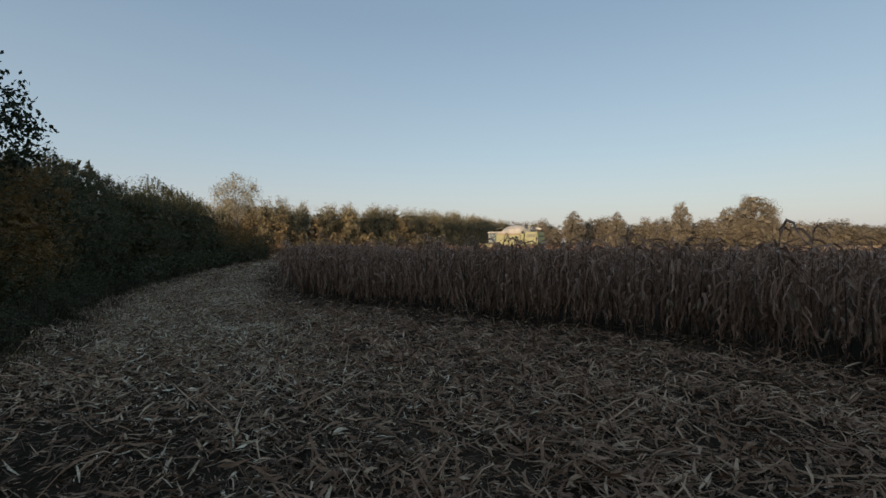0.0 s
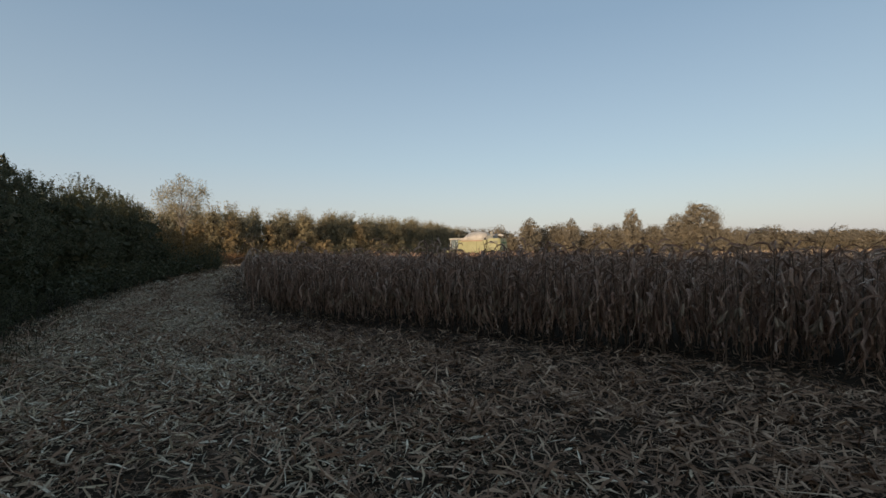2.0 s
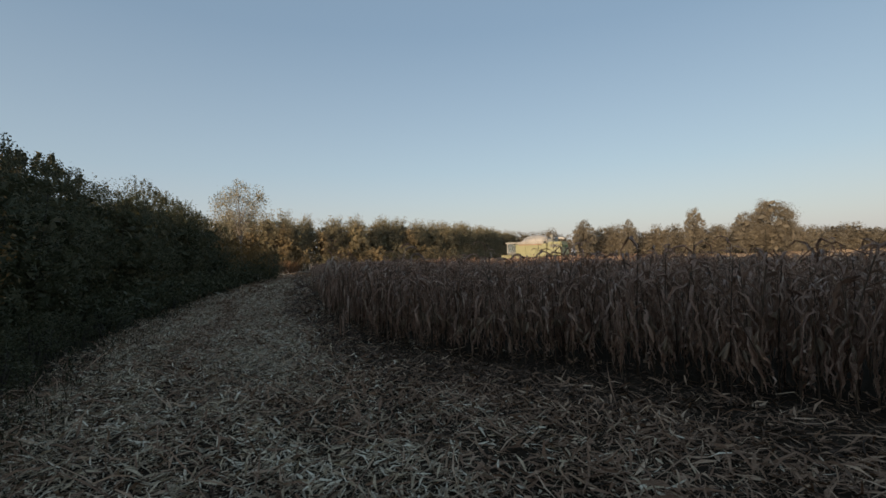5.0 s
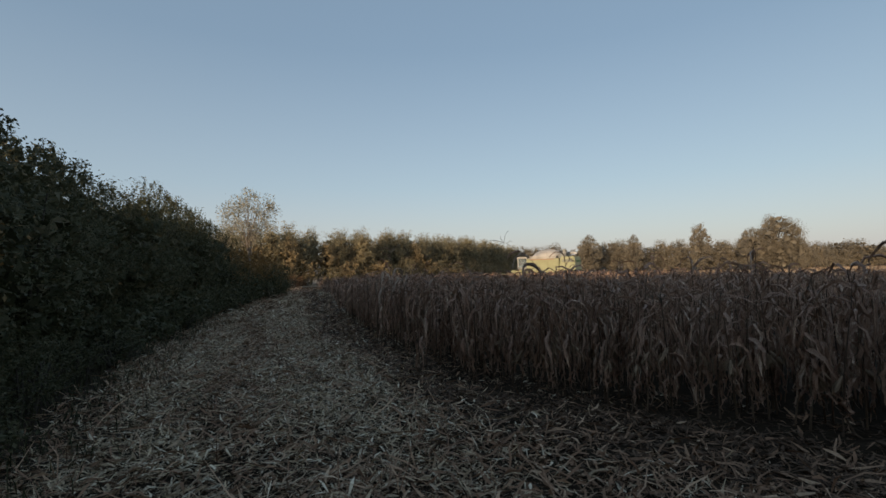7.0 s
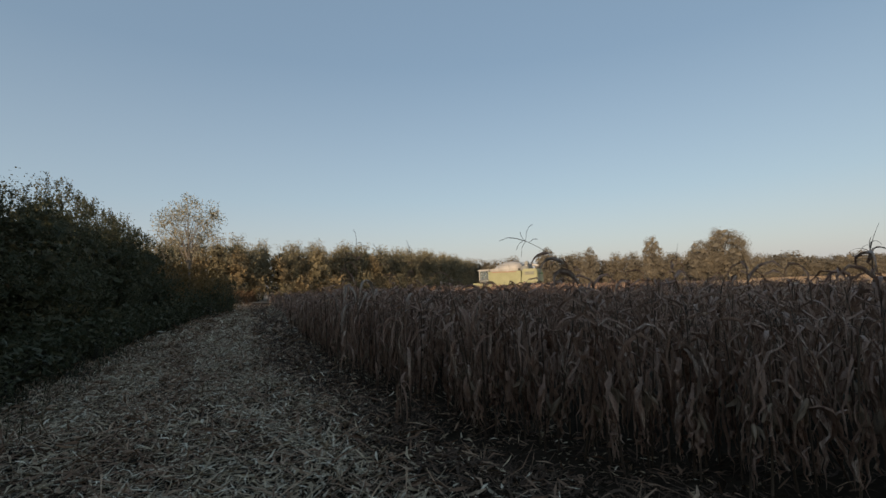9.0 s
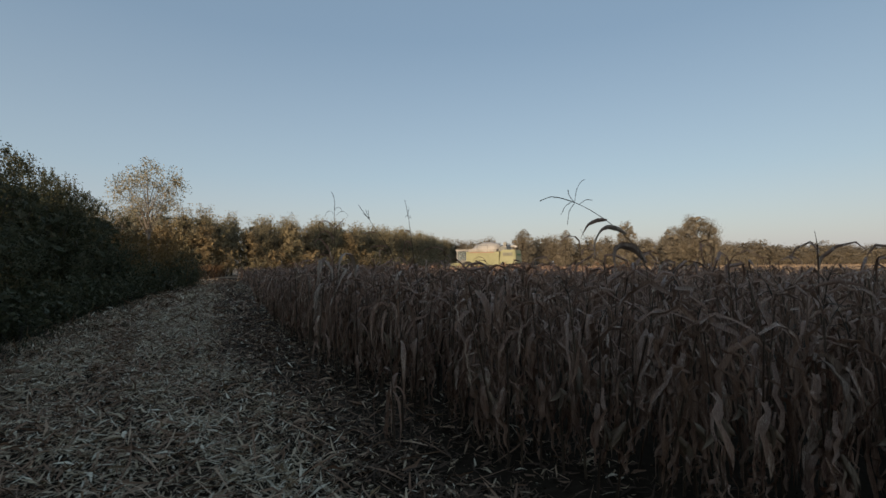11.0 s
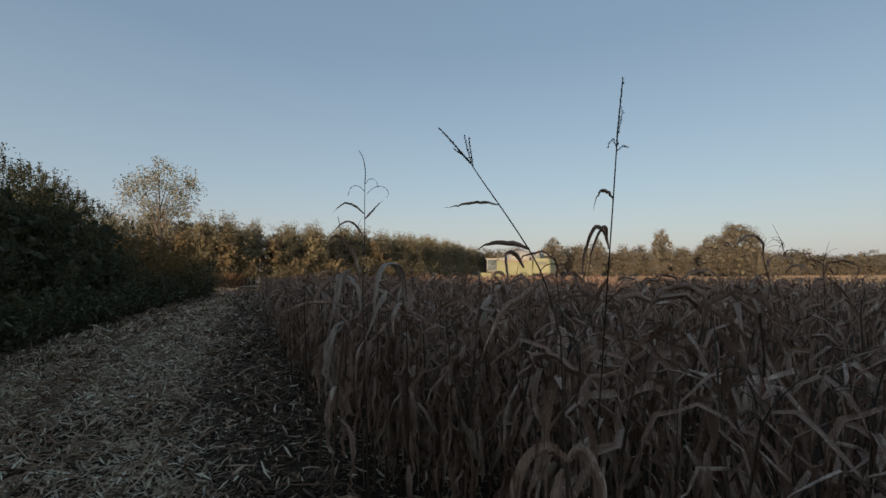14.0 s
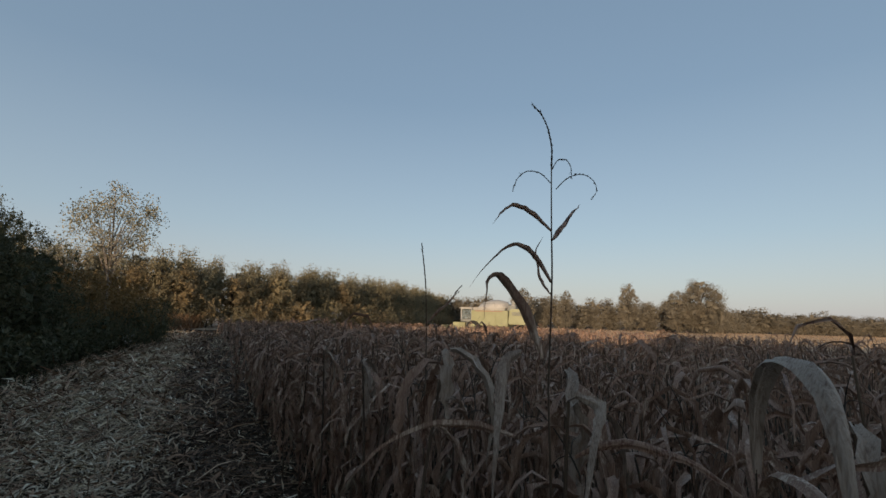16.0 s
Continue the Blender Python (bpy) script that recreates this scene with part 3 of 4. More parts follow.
hero((-5.75, 17.8), (0.993, -0.113), (-6.01, 17.88, 2.14), 0.00148,
     [(150, -330), (113, -180), (73, -110), (0, 0), (-40, 55), (-72, 105)],
     [([(0, 0), (-40, 5), (-85, 2), (-115, -10), (-144, -13)], 0.018, -0.05), ([(75, -112), (40, -100), (-10, -98), (-45, -108), (-66, -122)], 0.034, -0.1),
      ([(60, -160), (40, -125), (15, -122), (12, -160), (20, -230)], 0.03, -0.1), ([(110, -190), (60, -230), (0, -260), (-60, -380)], 0.05, -0.15)],
     [[(-72, 105), (-100, 140), (-130, 180), (-154, 212)], [(-70, 105), (-90, 165)], [(-66, 98), (-78, 168)], [(-75, 112), (-115, 145)]],
     "tall leaning corn plant with a straight dry tassel", 0.0032)
hero((-5.58, 18.35), (0.993, -0.113), (-5.68, 17.641, 2.129), 0.001,
     [(85, -720), (55, -480), (26, -233), (0, 0), (-20, 165)],
     [([(0, 0), (-22, 24), (-45, 26), (-63, 2), (-70, -42)], 0.02, -0.03), ([(12, -150), (-20, -90), (-50, -82), (-72, -150), (-78, -225), (-48, -330)], 0.024, -0.05),
      ([(14, -160), (-8, -80), (-26, -95), (-40, -190), (-30, -320)], 0.02, 0.03), ([(30, -260), (10, -330), (-25, -360), (-40, -440)], 0.03, 0.05)],
     [[(-20, 165), (-28, 210), (-38, 260), (-50, 312)], [(-18, 148), (-32, 176), (-40, 170), (-46, 150)], [(-19, 152), (-8, 170), (4, 176)], [(-17, 138), (-2, 154), (8, 146)], [(-22, 175), (-16, 225), (-14, 256)]],
     "tall dry corn plant with tassel and wrapped upper leaves", 0.0032, -0.6)
hero((-3.75, 16.2), (0.975, -0.223), (-4.15, 16.33, 2.16), 0.00284,
     [(120, -250), (117, -136), (90, -90), (67, -56), (0, 0), (-53, 36), (-93, 54)],
     [([(0, 2), (-30, -2), (-60, -16), (-84, -56)], 0.065, -0.1), ([(55, -40), (20, -22), (-15, -26), (-40, -62), (-48, -135)], 0.08, -0.1),
      ([(112, -126), (80, -85), (40, -74), (13, -92), (15, -170)], 0.11, -0.1), ([(120, -200), (160, -150), (200, -160), (230, -230)], 0.06, 0.1)],
     [[(-93, 54), (-130, 66), (-165, 70), (-198, 56)], [(-93, 54), (-88, 90), (-75, 115), (-62, 122)], [(-80, 48), (-60, 62), (-46, 58)], [(-95, 55), (-110, 75), (-113, 90)],
      [(-93, 52), (-108, 30), (-112, -10)], [(-100, 56), (-120, 45), (-132, 20)]],
     "tall bent corn plant with a drooping dry tassel")
hero((-6.93, 21.55), (0.985, -0.172), (-6.97, 21.55, 2.05), 0.0037,
     [(5, -120), (4, -40), (0, 40)],
     [([(3, -20), (20, 0), (40, 18), (55, 38)], 0.03, -0.1), ([(3, -60), (-15, -45), (-28, -60), (-32, -110)], 0.05, 0.1), ([(3, -70), (20, -50), (40, -65), (46, -120)], 0.05, 0.1)],
     [[(0, 40), (-3, 70), (-8, 105), (-10, 118)], [(50, 34), (62, 48)], [(48, 30), (60, 40)]],
     "tall dry corn plant with a broken-off tassel spike")
hero((-6.28, 19.72), (-0.43, -0.903), (-6.46, 19.36, 1.965), 0.001,
     [(-380, -700), (-360, -500), (-345, -330)],
     [([(-345, -340), (-330, -140), (-230, -30), (-80, 0), (40, -25), (120, -110), (155, -270), (150, -470)], 0.09, 0.0, True),
      ([(-350, -420), (-250, -300), (-120, -290), (20, -380), (60, -520)], 0.07, 0.1, True), ([(-355, -400), (-420, -280), (-520, -290), (-580, -420)], 0.06, 0.1, True)],
     [], "bent corn plant with one broad pale arching leaf")
hero((-5.86, 17.4), (0.975, -0.223), (-5.94, 17.42, 1.39), 0.0036,
     [(10, -120), (8, -40), (2, -5)],
     [([(2, -5), (-10, 6), (-30, -4), (-40, -50), (-36, -110)], 0.07, -0.08), ([(2, -5), (14, 8), (28, -20), (26, -95)], 0.055, -0.05), ([(0, -10), (-6, -30), (-10, -70), (-6, -120)], 0.05, -0.08)],
     [], "broken-topped corn plant with pale hanging leaves")


def tall_plant(x, y, height, tassel, label):
    """A plant that stands above its neighbours, its upper leaves arching over."""
    root, ear = new("tall_corn_plant"), None
    stem = height - (0.34 if tassel else 0.12)
    for name, mat, s in corn_parts(stem / 0.9, 12, 10, 1, False):
        made = part(name, s, mat, ear if name == "husk" else root, smooth=True)
        ear = made if name == "ear" else None
    top = np.array([0, 0, stem * 0.99])
    for k in range(3):
        az = R.uniform(0, 6.28)
        pts = blade_line(top - np.array([0, 0, (0.22 if tassel else 0.1) * k + 0.04]), az, R.uniform(0.25, 0.42) if tassel else R.uniform(0.4, 0.65), R.uniform(55, 80), R.uniform(-100, -70), 12, bend=R.uniform(0.9, 1.4))
        part("leaf", ribbon(Soup(), pts, R.uniform(0.022, 0.036), (math.cos(az) * 0.3, math.sin(az) * 0.3, 1), 0.8, R.normal() * 0.8, 0.12), M_CORN, root, smooth=True)
    if tassel:
        s = Soup()
        tassel_shape(s, top, R.uniform(0, 6.28), 0.36, 7)
        part("tassel", s, M_TASSEL, root)
    root.matrix_basis = pose(x, y, float(ground_z(x, y)) - 0.02)
    return tagged(root, label, "corn plant", "tall tasselled corn" if tassel else "tall bent corn")


def build_tall_plants():
    for x, y, z in ((-0.72, 15.74, 2.4), (-2.05, 21.08, 2.46), (-0.19, 20.25, 2.52), (1.9, 15.2, 2.3), (-0.2, 22.5, 2.35)):
        tall_plant(x, y, z, True, "tall dry corn plant with a thin branching tassel")
    pts, way = along(EDGE, 0.42)
    keep = (pts[:, 1] > 8.8) & (pts[:, 1] < 13.2)
    for p, w in zip(pts[keep], way[keep]):
        q = p + np.array([w[1], -w[0]]) * R.uniform(0.3, 2.2)
        tall_plant(q[0], q[1], R.uniform(1.8, 2.06), False, "tall dry corn plant, upper leaves arched over")


build_tall_plants()


def broken_top(x, y, z, pale):
    """A plant snapped off at its top, with long leaves hanging down from the break."""
    root = new("broken_corn_plant")
    lean = R.normal(size=2) * 0.05
    u = np.linspace(0, 1, 7)
    line = np.stack([lean[0] * (1 - u ** 2) * z, lean[1] * (1 - u ** 2) * z, u * z], -1)
    part("stalk", tube(Soup(), line, np.linspace(0.013, 0.007, 7), 7), M_STALK, root, smooth=True)
    for k in range(9):
        f = 1.0 - 0.02 * k if k < 5 else R.uniform(0.4, 0.85)
        az = R.uniform(0, 6.28)
        st = np.array([np.interp(f, u, line[:, 0]), np.interp(f, u, line[:, 1]), f * z])
        ln = min(R.uniform(0.4, 0.75), f * z - 0.1)
        pts = blade_line(st, az, ln, R.uniform(10, 60), R.uniform(-100, -86), 16, bend=R.uniform(2.5, 5.0))
        pts[1:] += R.normal(size=(15, 3)) * 0.006
        part("leaf", ribbon(Soup(), pts, R.uniform(0.04, 0.07), (math.cos(az) * 0.3, math.sin(az) * 0.3, 1), R.uniform(0.5, 1.3), R.normal() * 1.2, 0.13, cols=7), M_PALE if k < pale else M_CORN, root, smooth=True)
    root.matrix_basis = pose(x, y, float(ground_z(x, y)) - 0.02)
    return tagged(root, "snapped dry corn plant with long pale hanging leaves", "corn plant", "snapped corn")


for spot in ((-6.75, 19.7, 1.56, 3), (-6.93, 20.98, 1.86, 2), (-7.33, 22.44, 1.64, 3), (-7.68, 23.2, 1.7, 2), (-6.52, 20.4, 1.72, 2), (-5.2, 16.98, 1.7, 1), (-4.92, 16.68, 1.72, 1), (-3.27, 15.3, 1.2, 2),
             (-6.3, 20.9, 1.78, 2), (-5.6, 20.0, 1.7, 1), (-5.3, 19.2, 1.66, 2)):
    broken_top(*spot)
for spot in ((-4.75, 20.6, 2.0), (-3.58, 24.2, 1.98)):
    tall_plant(*spot, False, "tall dry corn plant, upper leaves arched over")


# ---- litter on the lane ----
def build_litter():
    def pieces(name, p, grow, lmin, lmax, wmin, wmax, mat, label, lift=0.03, small=False):
        n = len(p)
        ln, wd = R.uniform(lmin, lmax, n) * grow, R.uniform(wmin, wmax, n) * grow
        a = R.uniform(0, 6.28, n)
        tilt = R.normal(size=n) * 0.3
        roll = R.normal(size=n) * 0.6
        bend, curl = R.normal(size=n) * 0.4, R.normal(size=n) * 0.3
        d = np.stack([np.cos(a) * np.cos(tilt), np.sin(a) * np.cos(tilt), np.sin(tilt)], -1)
        sd2 = np.stack([-np.sin(a) * np.cos(roll), np.cos(a) * np.cos(roll), np.sin(roll)], -1)
        nrm = np.cross(d, sd2)
        c = np.stack([p[:, 0], p[:, 1], ground_z(p[:, 0], p[:, 1]) + np.abs(np.sin(tilt)) * ln * 0.5 + R.uniform(0.004, lift, n)], -1)
        rows = []
        for u, w in ((-0.5, 0.4), (0.0, 1.0), (0.5, 0.15)):
            mid = c + d * (u * ln)[:, None] + nrm * ((0.25 - u * u) * bend * ln)[:, None] + sd2 * ((0.25 - u * u) * curl * ln)[:, None]
            rows += [mid - sd2 * (wd * w * 0.5)[:, None], mid + sd2 * (wd * w * 0.5)[:, None]]
        v = np.stack(rows, 1)
        v[:, :, 2] = np.maximum(v[:, :, 2], ground_z(v[:, :, 0], v[:, :, 1]) + 0.002)
        if small:  # a chip is one pointed face
            v = np.stack([(v[:, 0] + v[:, 1]) / 2, v[:, 2], (v[:, 4] + v[:, 5]) / 2, v[:, 3]], 1)
            q = np.arange(n * 4).reshape(n, 4)
        else:
            base = (np.arange(n) * 6)[:, None]
            q = np.concatenate([base + np.array([[0, 1, 3, 2]]), base + np.array([[2, 3, 5, 4]])])
        tagged(part(name, Soup().add(v.reshape(-1, 3), q), mat), label, "litter", kind="stuff")

    n = 3000000
    p = np.stack([R.uniform(-24, 12, n), R.uniform(1.5, 66, n)], -1)
    e, h = side_of(EDGE, p), side_of(FOOT, p)
    ok = (e < 0.9) & (h > -0.5)
    p, e, h = p[ok], e[ok], h[ok]
    cam_d = np.min(np.stack([np.hypot(p[:, 0] - x, p[:, 1] - y) for x, y in PATH_XY[::2]]), axis=0)
    size = np.clip(cam_d / 8.0, 1.0, 2.4)
    ok = R.uniform(size=len(p)) < 1.0 / size ** 2
    p, e, h, size = p[ok], e[ok], h[ok], size[ok]
    n = len(p)
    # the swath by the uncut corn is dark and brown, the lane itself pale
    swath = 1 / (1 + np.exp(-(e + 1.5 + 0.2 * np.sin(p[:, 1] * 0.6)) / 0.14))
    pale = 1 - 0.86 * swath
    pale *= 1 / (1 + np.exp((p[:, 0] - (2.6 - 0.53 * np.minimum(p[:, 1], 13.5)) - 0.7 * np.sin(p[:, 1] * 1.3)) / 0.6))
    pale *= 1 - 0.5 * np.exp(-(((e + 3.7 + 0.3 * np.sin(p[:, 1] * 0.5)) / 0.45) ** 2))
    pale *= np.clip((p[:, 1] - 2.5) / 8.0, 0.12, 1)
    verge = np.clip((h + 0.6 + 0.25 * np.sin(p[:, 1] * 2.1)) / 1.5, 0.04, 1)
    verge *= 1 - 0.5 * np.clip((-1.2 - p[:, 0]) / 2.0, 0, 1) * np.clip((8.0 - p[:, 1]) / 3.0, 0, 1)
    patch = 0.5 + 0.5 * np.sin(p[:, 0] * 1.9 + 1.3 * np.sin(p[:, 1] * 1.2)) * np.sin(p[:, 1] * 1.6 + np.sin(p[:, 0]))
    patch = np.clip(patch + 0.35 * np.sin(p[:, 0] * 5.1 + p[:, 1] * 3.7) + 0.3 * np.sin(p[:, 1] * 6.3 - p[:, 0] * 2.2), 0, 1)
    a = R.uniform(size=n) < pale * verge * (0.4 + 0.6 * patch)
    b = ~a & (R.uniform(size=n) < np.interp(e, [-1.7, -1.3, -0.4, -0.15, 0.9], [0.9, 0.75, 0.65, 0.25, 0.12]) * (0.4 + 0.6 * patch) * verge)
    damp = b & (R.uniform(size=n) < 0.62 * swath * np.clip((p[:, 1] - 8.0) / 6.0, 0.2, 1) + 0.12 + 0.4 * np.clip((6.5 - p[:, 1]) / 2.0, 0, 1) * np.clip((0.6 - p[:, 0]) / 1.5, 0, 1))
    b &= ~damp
    r = R.uniform(size=n)
    fine, long = r < 0.66, r > 0.985
    big = ~fine & ~long
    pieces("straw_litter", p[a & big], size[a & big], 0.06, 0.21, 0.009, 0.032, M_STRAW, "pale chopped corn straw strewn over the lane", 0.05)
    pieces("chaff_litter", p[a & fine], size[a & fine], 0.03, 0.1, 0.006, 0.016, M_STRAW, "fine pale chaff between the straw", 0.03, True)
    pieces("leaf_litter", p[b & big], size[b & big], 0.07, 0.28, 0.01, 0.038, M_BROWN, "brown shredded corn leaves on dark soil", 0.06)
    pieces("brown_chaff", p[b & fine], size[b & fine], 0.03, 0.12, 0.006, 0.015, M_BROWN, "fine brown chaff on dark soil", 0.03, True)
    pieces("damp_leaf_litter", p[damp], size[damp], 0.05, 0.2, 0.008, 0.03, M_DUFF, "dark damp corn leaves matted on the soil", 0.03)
    pieces("stalk_litter", p[long & (a | b)], size[long & (a | b)], 0.35, 0.75, 0.009, 0.02, M_BROWN, "long broken corn stalks and torn leaves among the litter", 0.08)


build_litter()


def build_fallen():
    """Loose husks, stalks and cobs lying on the lane."""
    spots = [(-2.4, 5.2), (-1.0, 4.6), (0.9, 5.0), (2.0, 4.2), (2.6, 6.0), (-3.4, 7.2), (1.2, 7.6), (-5.0, 9.6), (-2.0, 9.8), (-6.6, 12.4), (-4.2, 12.8), (-7.8, 15.2), (-6.6, 14.9), (-8.6, 18.0),
             (-7.4, 19.2), (-9.8, 21.0), (-8.2, 22.4), (-10.8, 24.6), (-9.4, 25.6), (-11.8, 28.4), (-3.0, 13.6), (0.4, 10.6), (3.4, 8.2), (-4.4, 14.6)]
    for i, (x, y) in enumerate(spots):
        z = float(ground_z(x, y))
        root = new("fallen_husk" if i % 3 else "fallen_stalk")
        a = R.uniform(0, 6.28)
        if i % 3:
            for k in range(4):
                az = a + R.normal() * 0.5
                pts = blade_line(np.array([0, 0, 0.035]), az, R.uniform(0.14, 0.26), R.uniform(0, 35), R.uniform(-25, 0), 7)
                pts[:, 2] = np.maximum(pts[:, 2], 0.012)
                part("husk_leaf", ribbon(Soup(), pts, R.uniform(0.03, 0.055), (0, 0, 1), 0.7, R.normal() * 0.6, 0.12), M_STRAW, root, smooth=True)
            tagged(root, "pale dry corn husk lying in the chopped straw", "corn husk", "fallen husks")
        else:
            ln = R.uniform(0.5, 1.0)
            u = np.linspace(-0.5, 0.5, 7)[:, None]
            line = u * ln * np.array([math.cos(a), math.sin(a), 0]) + np.array([0, 0, 0.05]) + (u ** 2) * np.array([-math.sin(a), math.cos(a), 0]) * 0.15
            part("stalk", tube(Soup(), line, np.array([0.011, 0.0115, 0.011, 0.0105, 0.01, 0.009, 0.007]), 7), M_STALK, root, smooth=True)
            for k in range(2):
                part("leaf", ribbon(Soup(), blade_line(line[2 + 2 * k], a + R.normal() * 0.7, 0.35, 15, -12, 7), 0.035, (0, 0, 1), 0.5, R.normal() * 0.5, 0.15), M_BROWN, root, smooth=True)
            tagged(root, "broken dry corn stalk lying across the litter", "corn stalk", "fallen stalks")
        root.matrix_basis = pose(x, y, z + 0.012)


build_fallen()


# ---- verge grass ----
def build_grass(name, p, hmin, hmax, wd, mat, label):
    n = len(p)
    a, h, ln = R.uniform(0, 6.28, n), R.uniform(hmin, hmax, n), R.uniform(0.2, 1.3, n)
    d = np.stack([np.cos(a), np.sin(a), np.zeros(n)], -1)
    sd2 = np.stack([-np.sin(a), np.cos(a), np.zeros(n)], -1) * wd * 0.5
    b = np.stack([p[:, 0], p[:, 1], ground_z(p[:, 0], p[:, 1]) - 0.01], -1)
    up = np.array([0, 0, 1.0])
    m = b + up * (h * 0.6)[:, None] + d * (h * ln * 0.3)[:, None]
    t = b + up * h[:, None] + d * (h * ln)[:, None]
    v = np.stack([b - sd2, b + sd2, m - sd2 * 0.8, m + sd2 * 0.8, t - sd2 * 0.1, t + sd2 * 0.1], 1)
    base = (np.arange(n) * 6)[:, None]
    q = np.concatenate([base + np.array([[0, 1, 3, 2]]), base + np.array([[2, 3, 5, 4]])])
    tagged(part(name, Soup().add(v.reshape(-1, 3), q), mat), label, "grass", kind="stuff")


def build_verge():
    n = 120000
    p = np.stack([R.uniform(-24, -4, n), R.uniform(2, 62, n)], -1)
    h = side_of(FOOT, p)
    ok = (h > -1.2) & (h < 1.5) & (R.uniform(size=n) < np.clip(0.9 - np.maximum(h, -0.3) * 0.9, 0.02, 1))
    build_grass("verge_grass", p[ok], 0.06, 0.28, 0.014, M_GRASS, "dark unmown grass and weeds along the hedge foot")
    f = np.stack([R.uniform(14, 230, 42000), R.uniform(62, 205, 42000)], -1)
    f = f[(f[:, 1] > 86 - (f[:, 0] - 14) * 0.5) & (f[:, 0] < f[:, 1] * 1.6)]
    build_grass("corn_stubble", f, 0.12, 0.5, 0.09, M_STUBBLE, "short cut corn stubble catching the low sun")
    q = np.stack([R.uniform(-37, -25, 5000), R.uniform(66, 80, 5000)], -1)
    build_grass("red_grass", q, 0.6, 1.9, 0.09, M_RUST, "tall reddish dry grass lit by low sun")


build_verge()


# ---- pale flowering weeds at the hedge foot ----
def build_weed(x, y, h):
    root = new("flowering_weed")
    for k in range(4):
        a = R.uniform(0, 6.28)
        line = blade_line(np.array([0, 0, 0.0]), a, h * R.uniform(0.7, 1.05), R.uniform(65, 88), R.uniform(45, 75), 8)
        stem = part("stem", tube(Soup(), line, np.linspace(0.006, 0.003, 8), 5), M_GRASS, root)
        s = Soup()
        cards(s, line[-1] + R.normal(size=(12, 3)) * 0.03, 0.032, 0.02, 0.2)
        part("flower_head", s, M_FLOWER, stem, "pale dry flower head")
    root.matrix_basis = pose(x, y, float(ground_z(x, y)) - 0.01)
    return tagged(root, "weed with pale flower heads at the hedge foot", "weed", "weeds at the hedge foot")


for spot in ((-17.1, 42.3, 1.05), (-17.4, 43.2, 0.9), (-16.9, 40.9, 0.8)):
    build_weed(*spot)


# ---- hedge ----
def shrub_kind(name, w, h, leaf, count, mat, label, shoots=38, core=True, group=""):
    root = new(name)
    for k in range(5):
        st = Soup()
        a = R.uniform(0, 6.28)
        u = np.linspace(0, 1, 5)
        reach = R.uniform(0.2, 0.6) * w
        tube(st, np.stack([np.cos(a) * (0.12 + reach * u), np.sin(a) * (0.12 + reach * u), -0.03 + u * h * R.uniform(0.55, 0.85)], -1), np.linspace(0.04, 0.012, 5), 5)
        part("stem", st, M_BARK, root)
    s = Soup()
    if core:
        heart(s, (0, 0, h * 0.47), (w * 0.6, w * 0.6, h * 0.42), 420 if h > 4 else 160, 0.4 if w < 1.95 else 0.55)
    nc = 70 if h < 4.5 else 100
    g = R.normal(size=(nc, 3))
    g /= np.linalg.norm(g, axis=1)[:, None]
    c = g * np.array([w, w, h * 0.5]) * R.uniform(0.55, 0.98, nc)[:, None] + np.array([0, 0, h * 0.5])
    c[:, 2] = np.clip(c[:, 2], 0.15, None)
    k = count // nc
    off = np.clip(R.normal(size=(nc, k, 3)), -1.7, 1.7) * np.array([0.28, 0.28, 0.25]) * (w / 1.9) * R.uniform(0.6, 1.3, (nc, 1, 1))
    pts = (c[:, None] + off).reshape(-1, 3)
    pts = pts[pts[:, 2] > 0.03]
    pts[:, :2] *= (0.62 + 0.38 * np.clip(pts[:, 2:3] / (0.4 * h), 0, 1))
    cards(s, pts, leaf, leaf * 0.5, 0.4)
    for i in range(shoots):
        a, rr = R.uniform(0, 6.28), w * 0.85 * math.sqrt(R.uniform())
        z0 = h * (0.5 + 0.46 * math.sqrt(max(0, 1 - (rr / w) ** 2)))
        ln = R.uniform(0.12, 0.42)
        u = np.linspace(0, 1, 16)[:, None]
        lean = np.array([np.cos(a) * 0.2 * rr / w, np.sin(a) * 0.2 * rr / w, 1.0]) + R.normal(size=3) * 0.12
        line = np.array([np.cos(a) * rr, np.sin(a) * rr, z0]) + u * lean * ln
        tube(s, line[::3], np.full(6, 0.006), 3)
        cards(s, np.repeat(line, 2, 0) + R.normal(size=(32, 3)) * 0.045, leaf, leaf * 0.45, 0.6)
    part("foliage", s, mat, root)
    return tagged(root, label, "shrub", group)


def place(kinds, spots):
    """Sets one of each kind at the first spots and copies for the rest: x, y, turn, scale across, scale up."""
    seen = set()
    for i, (k, x, y, a, sx, sz) in enumerate(spots):
        m = pose(x, y, 0, 0, 0, a) @ Matrix.Diagonal((sx, sx, sz, 1))
        ob = kinds[k] if k not in seen else copy_thing(kinds[k], m)
        seen.add(k)
        ob.matrix_basis = m  # its own scale alone


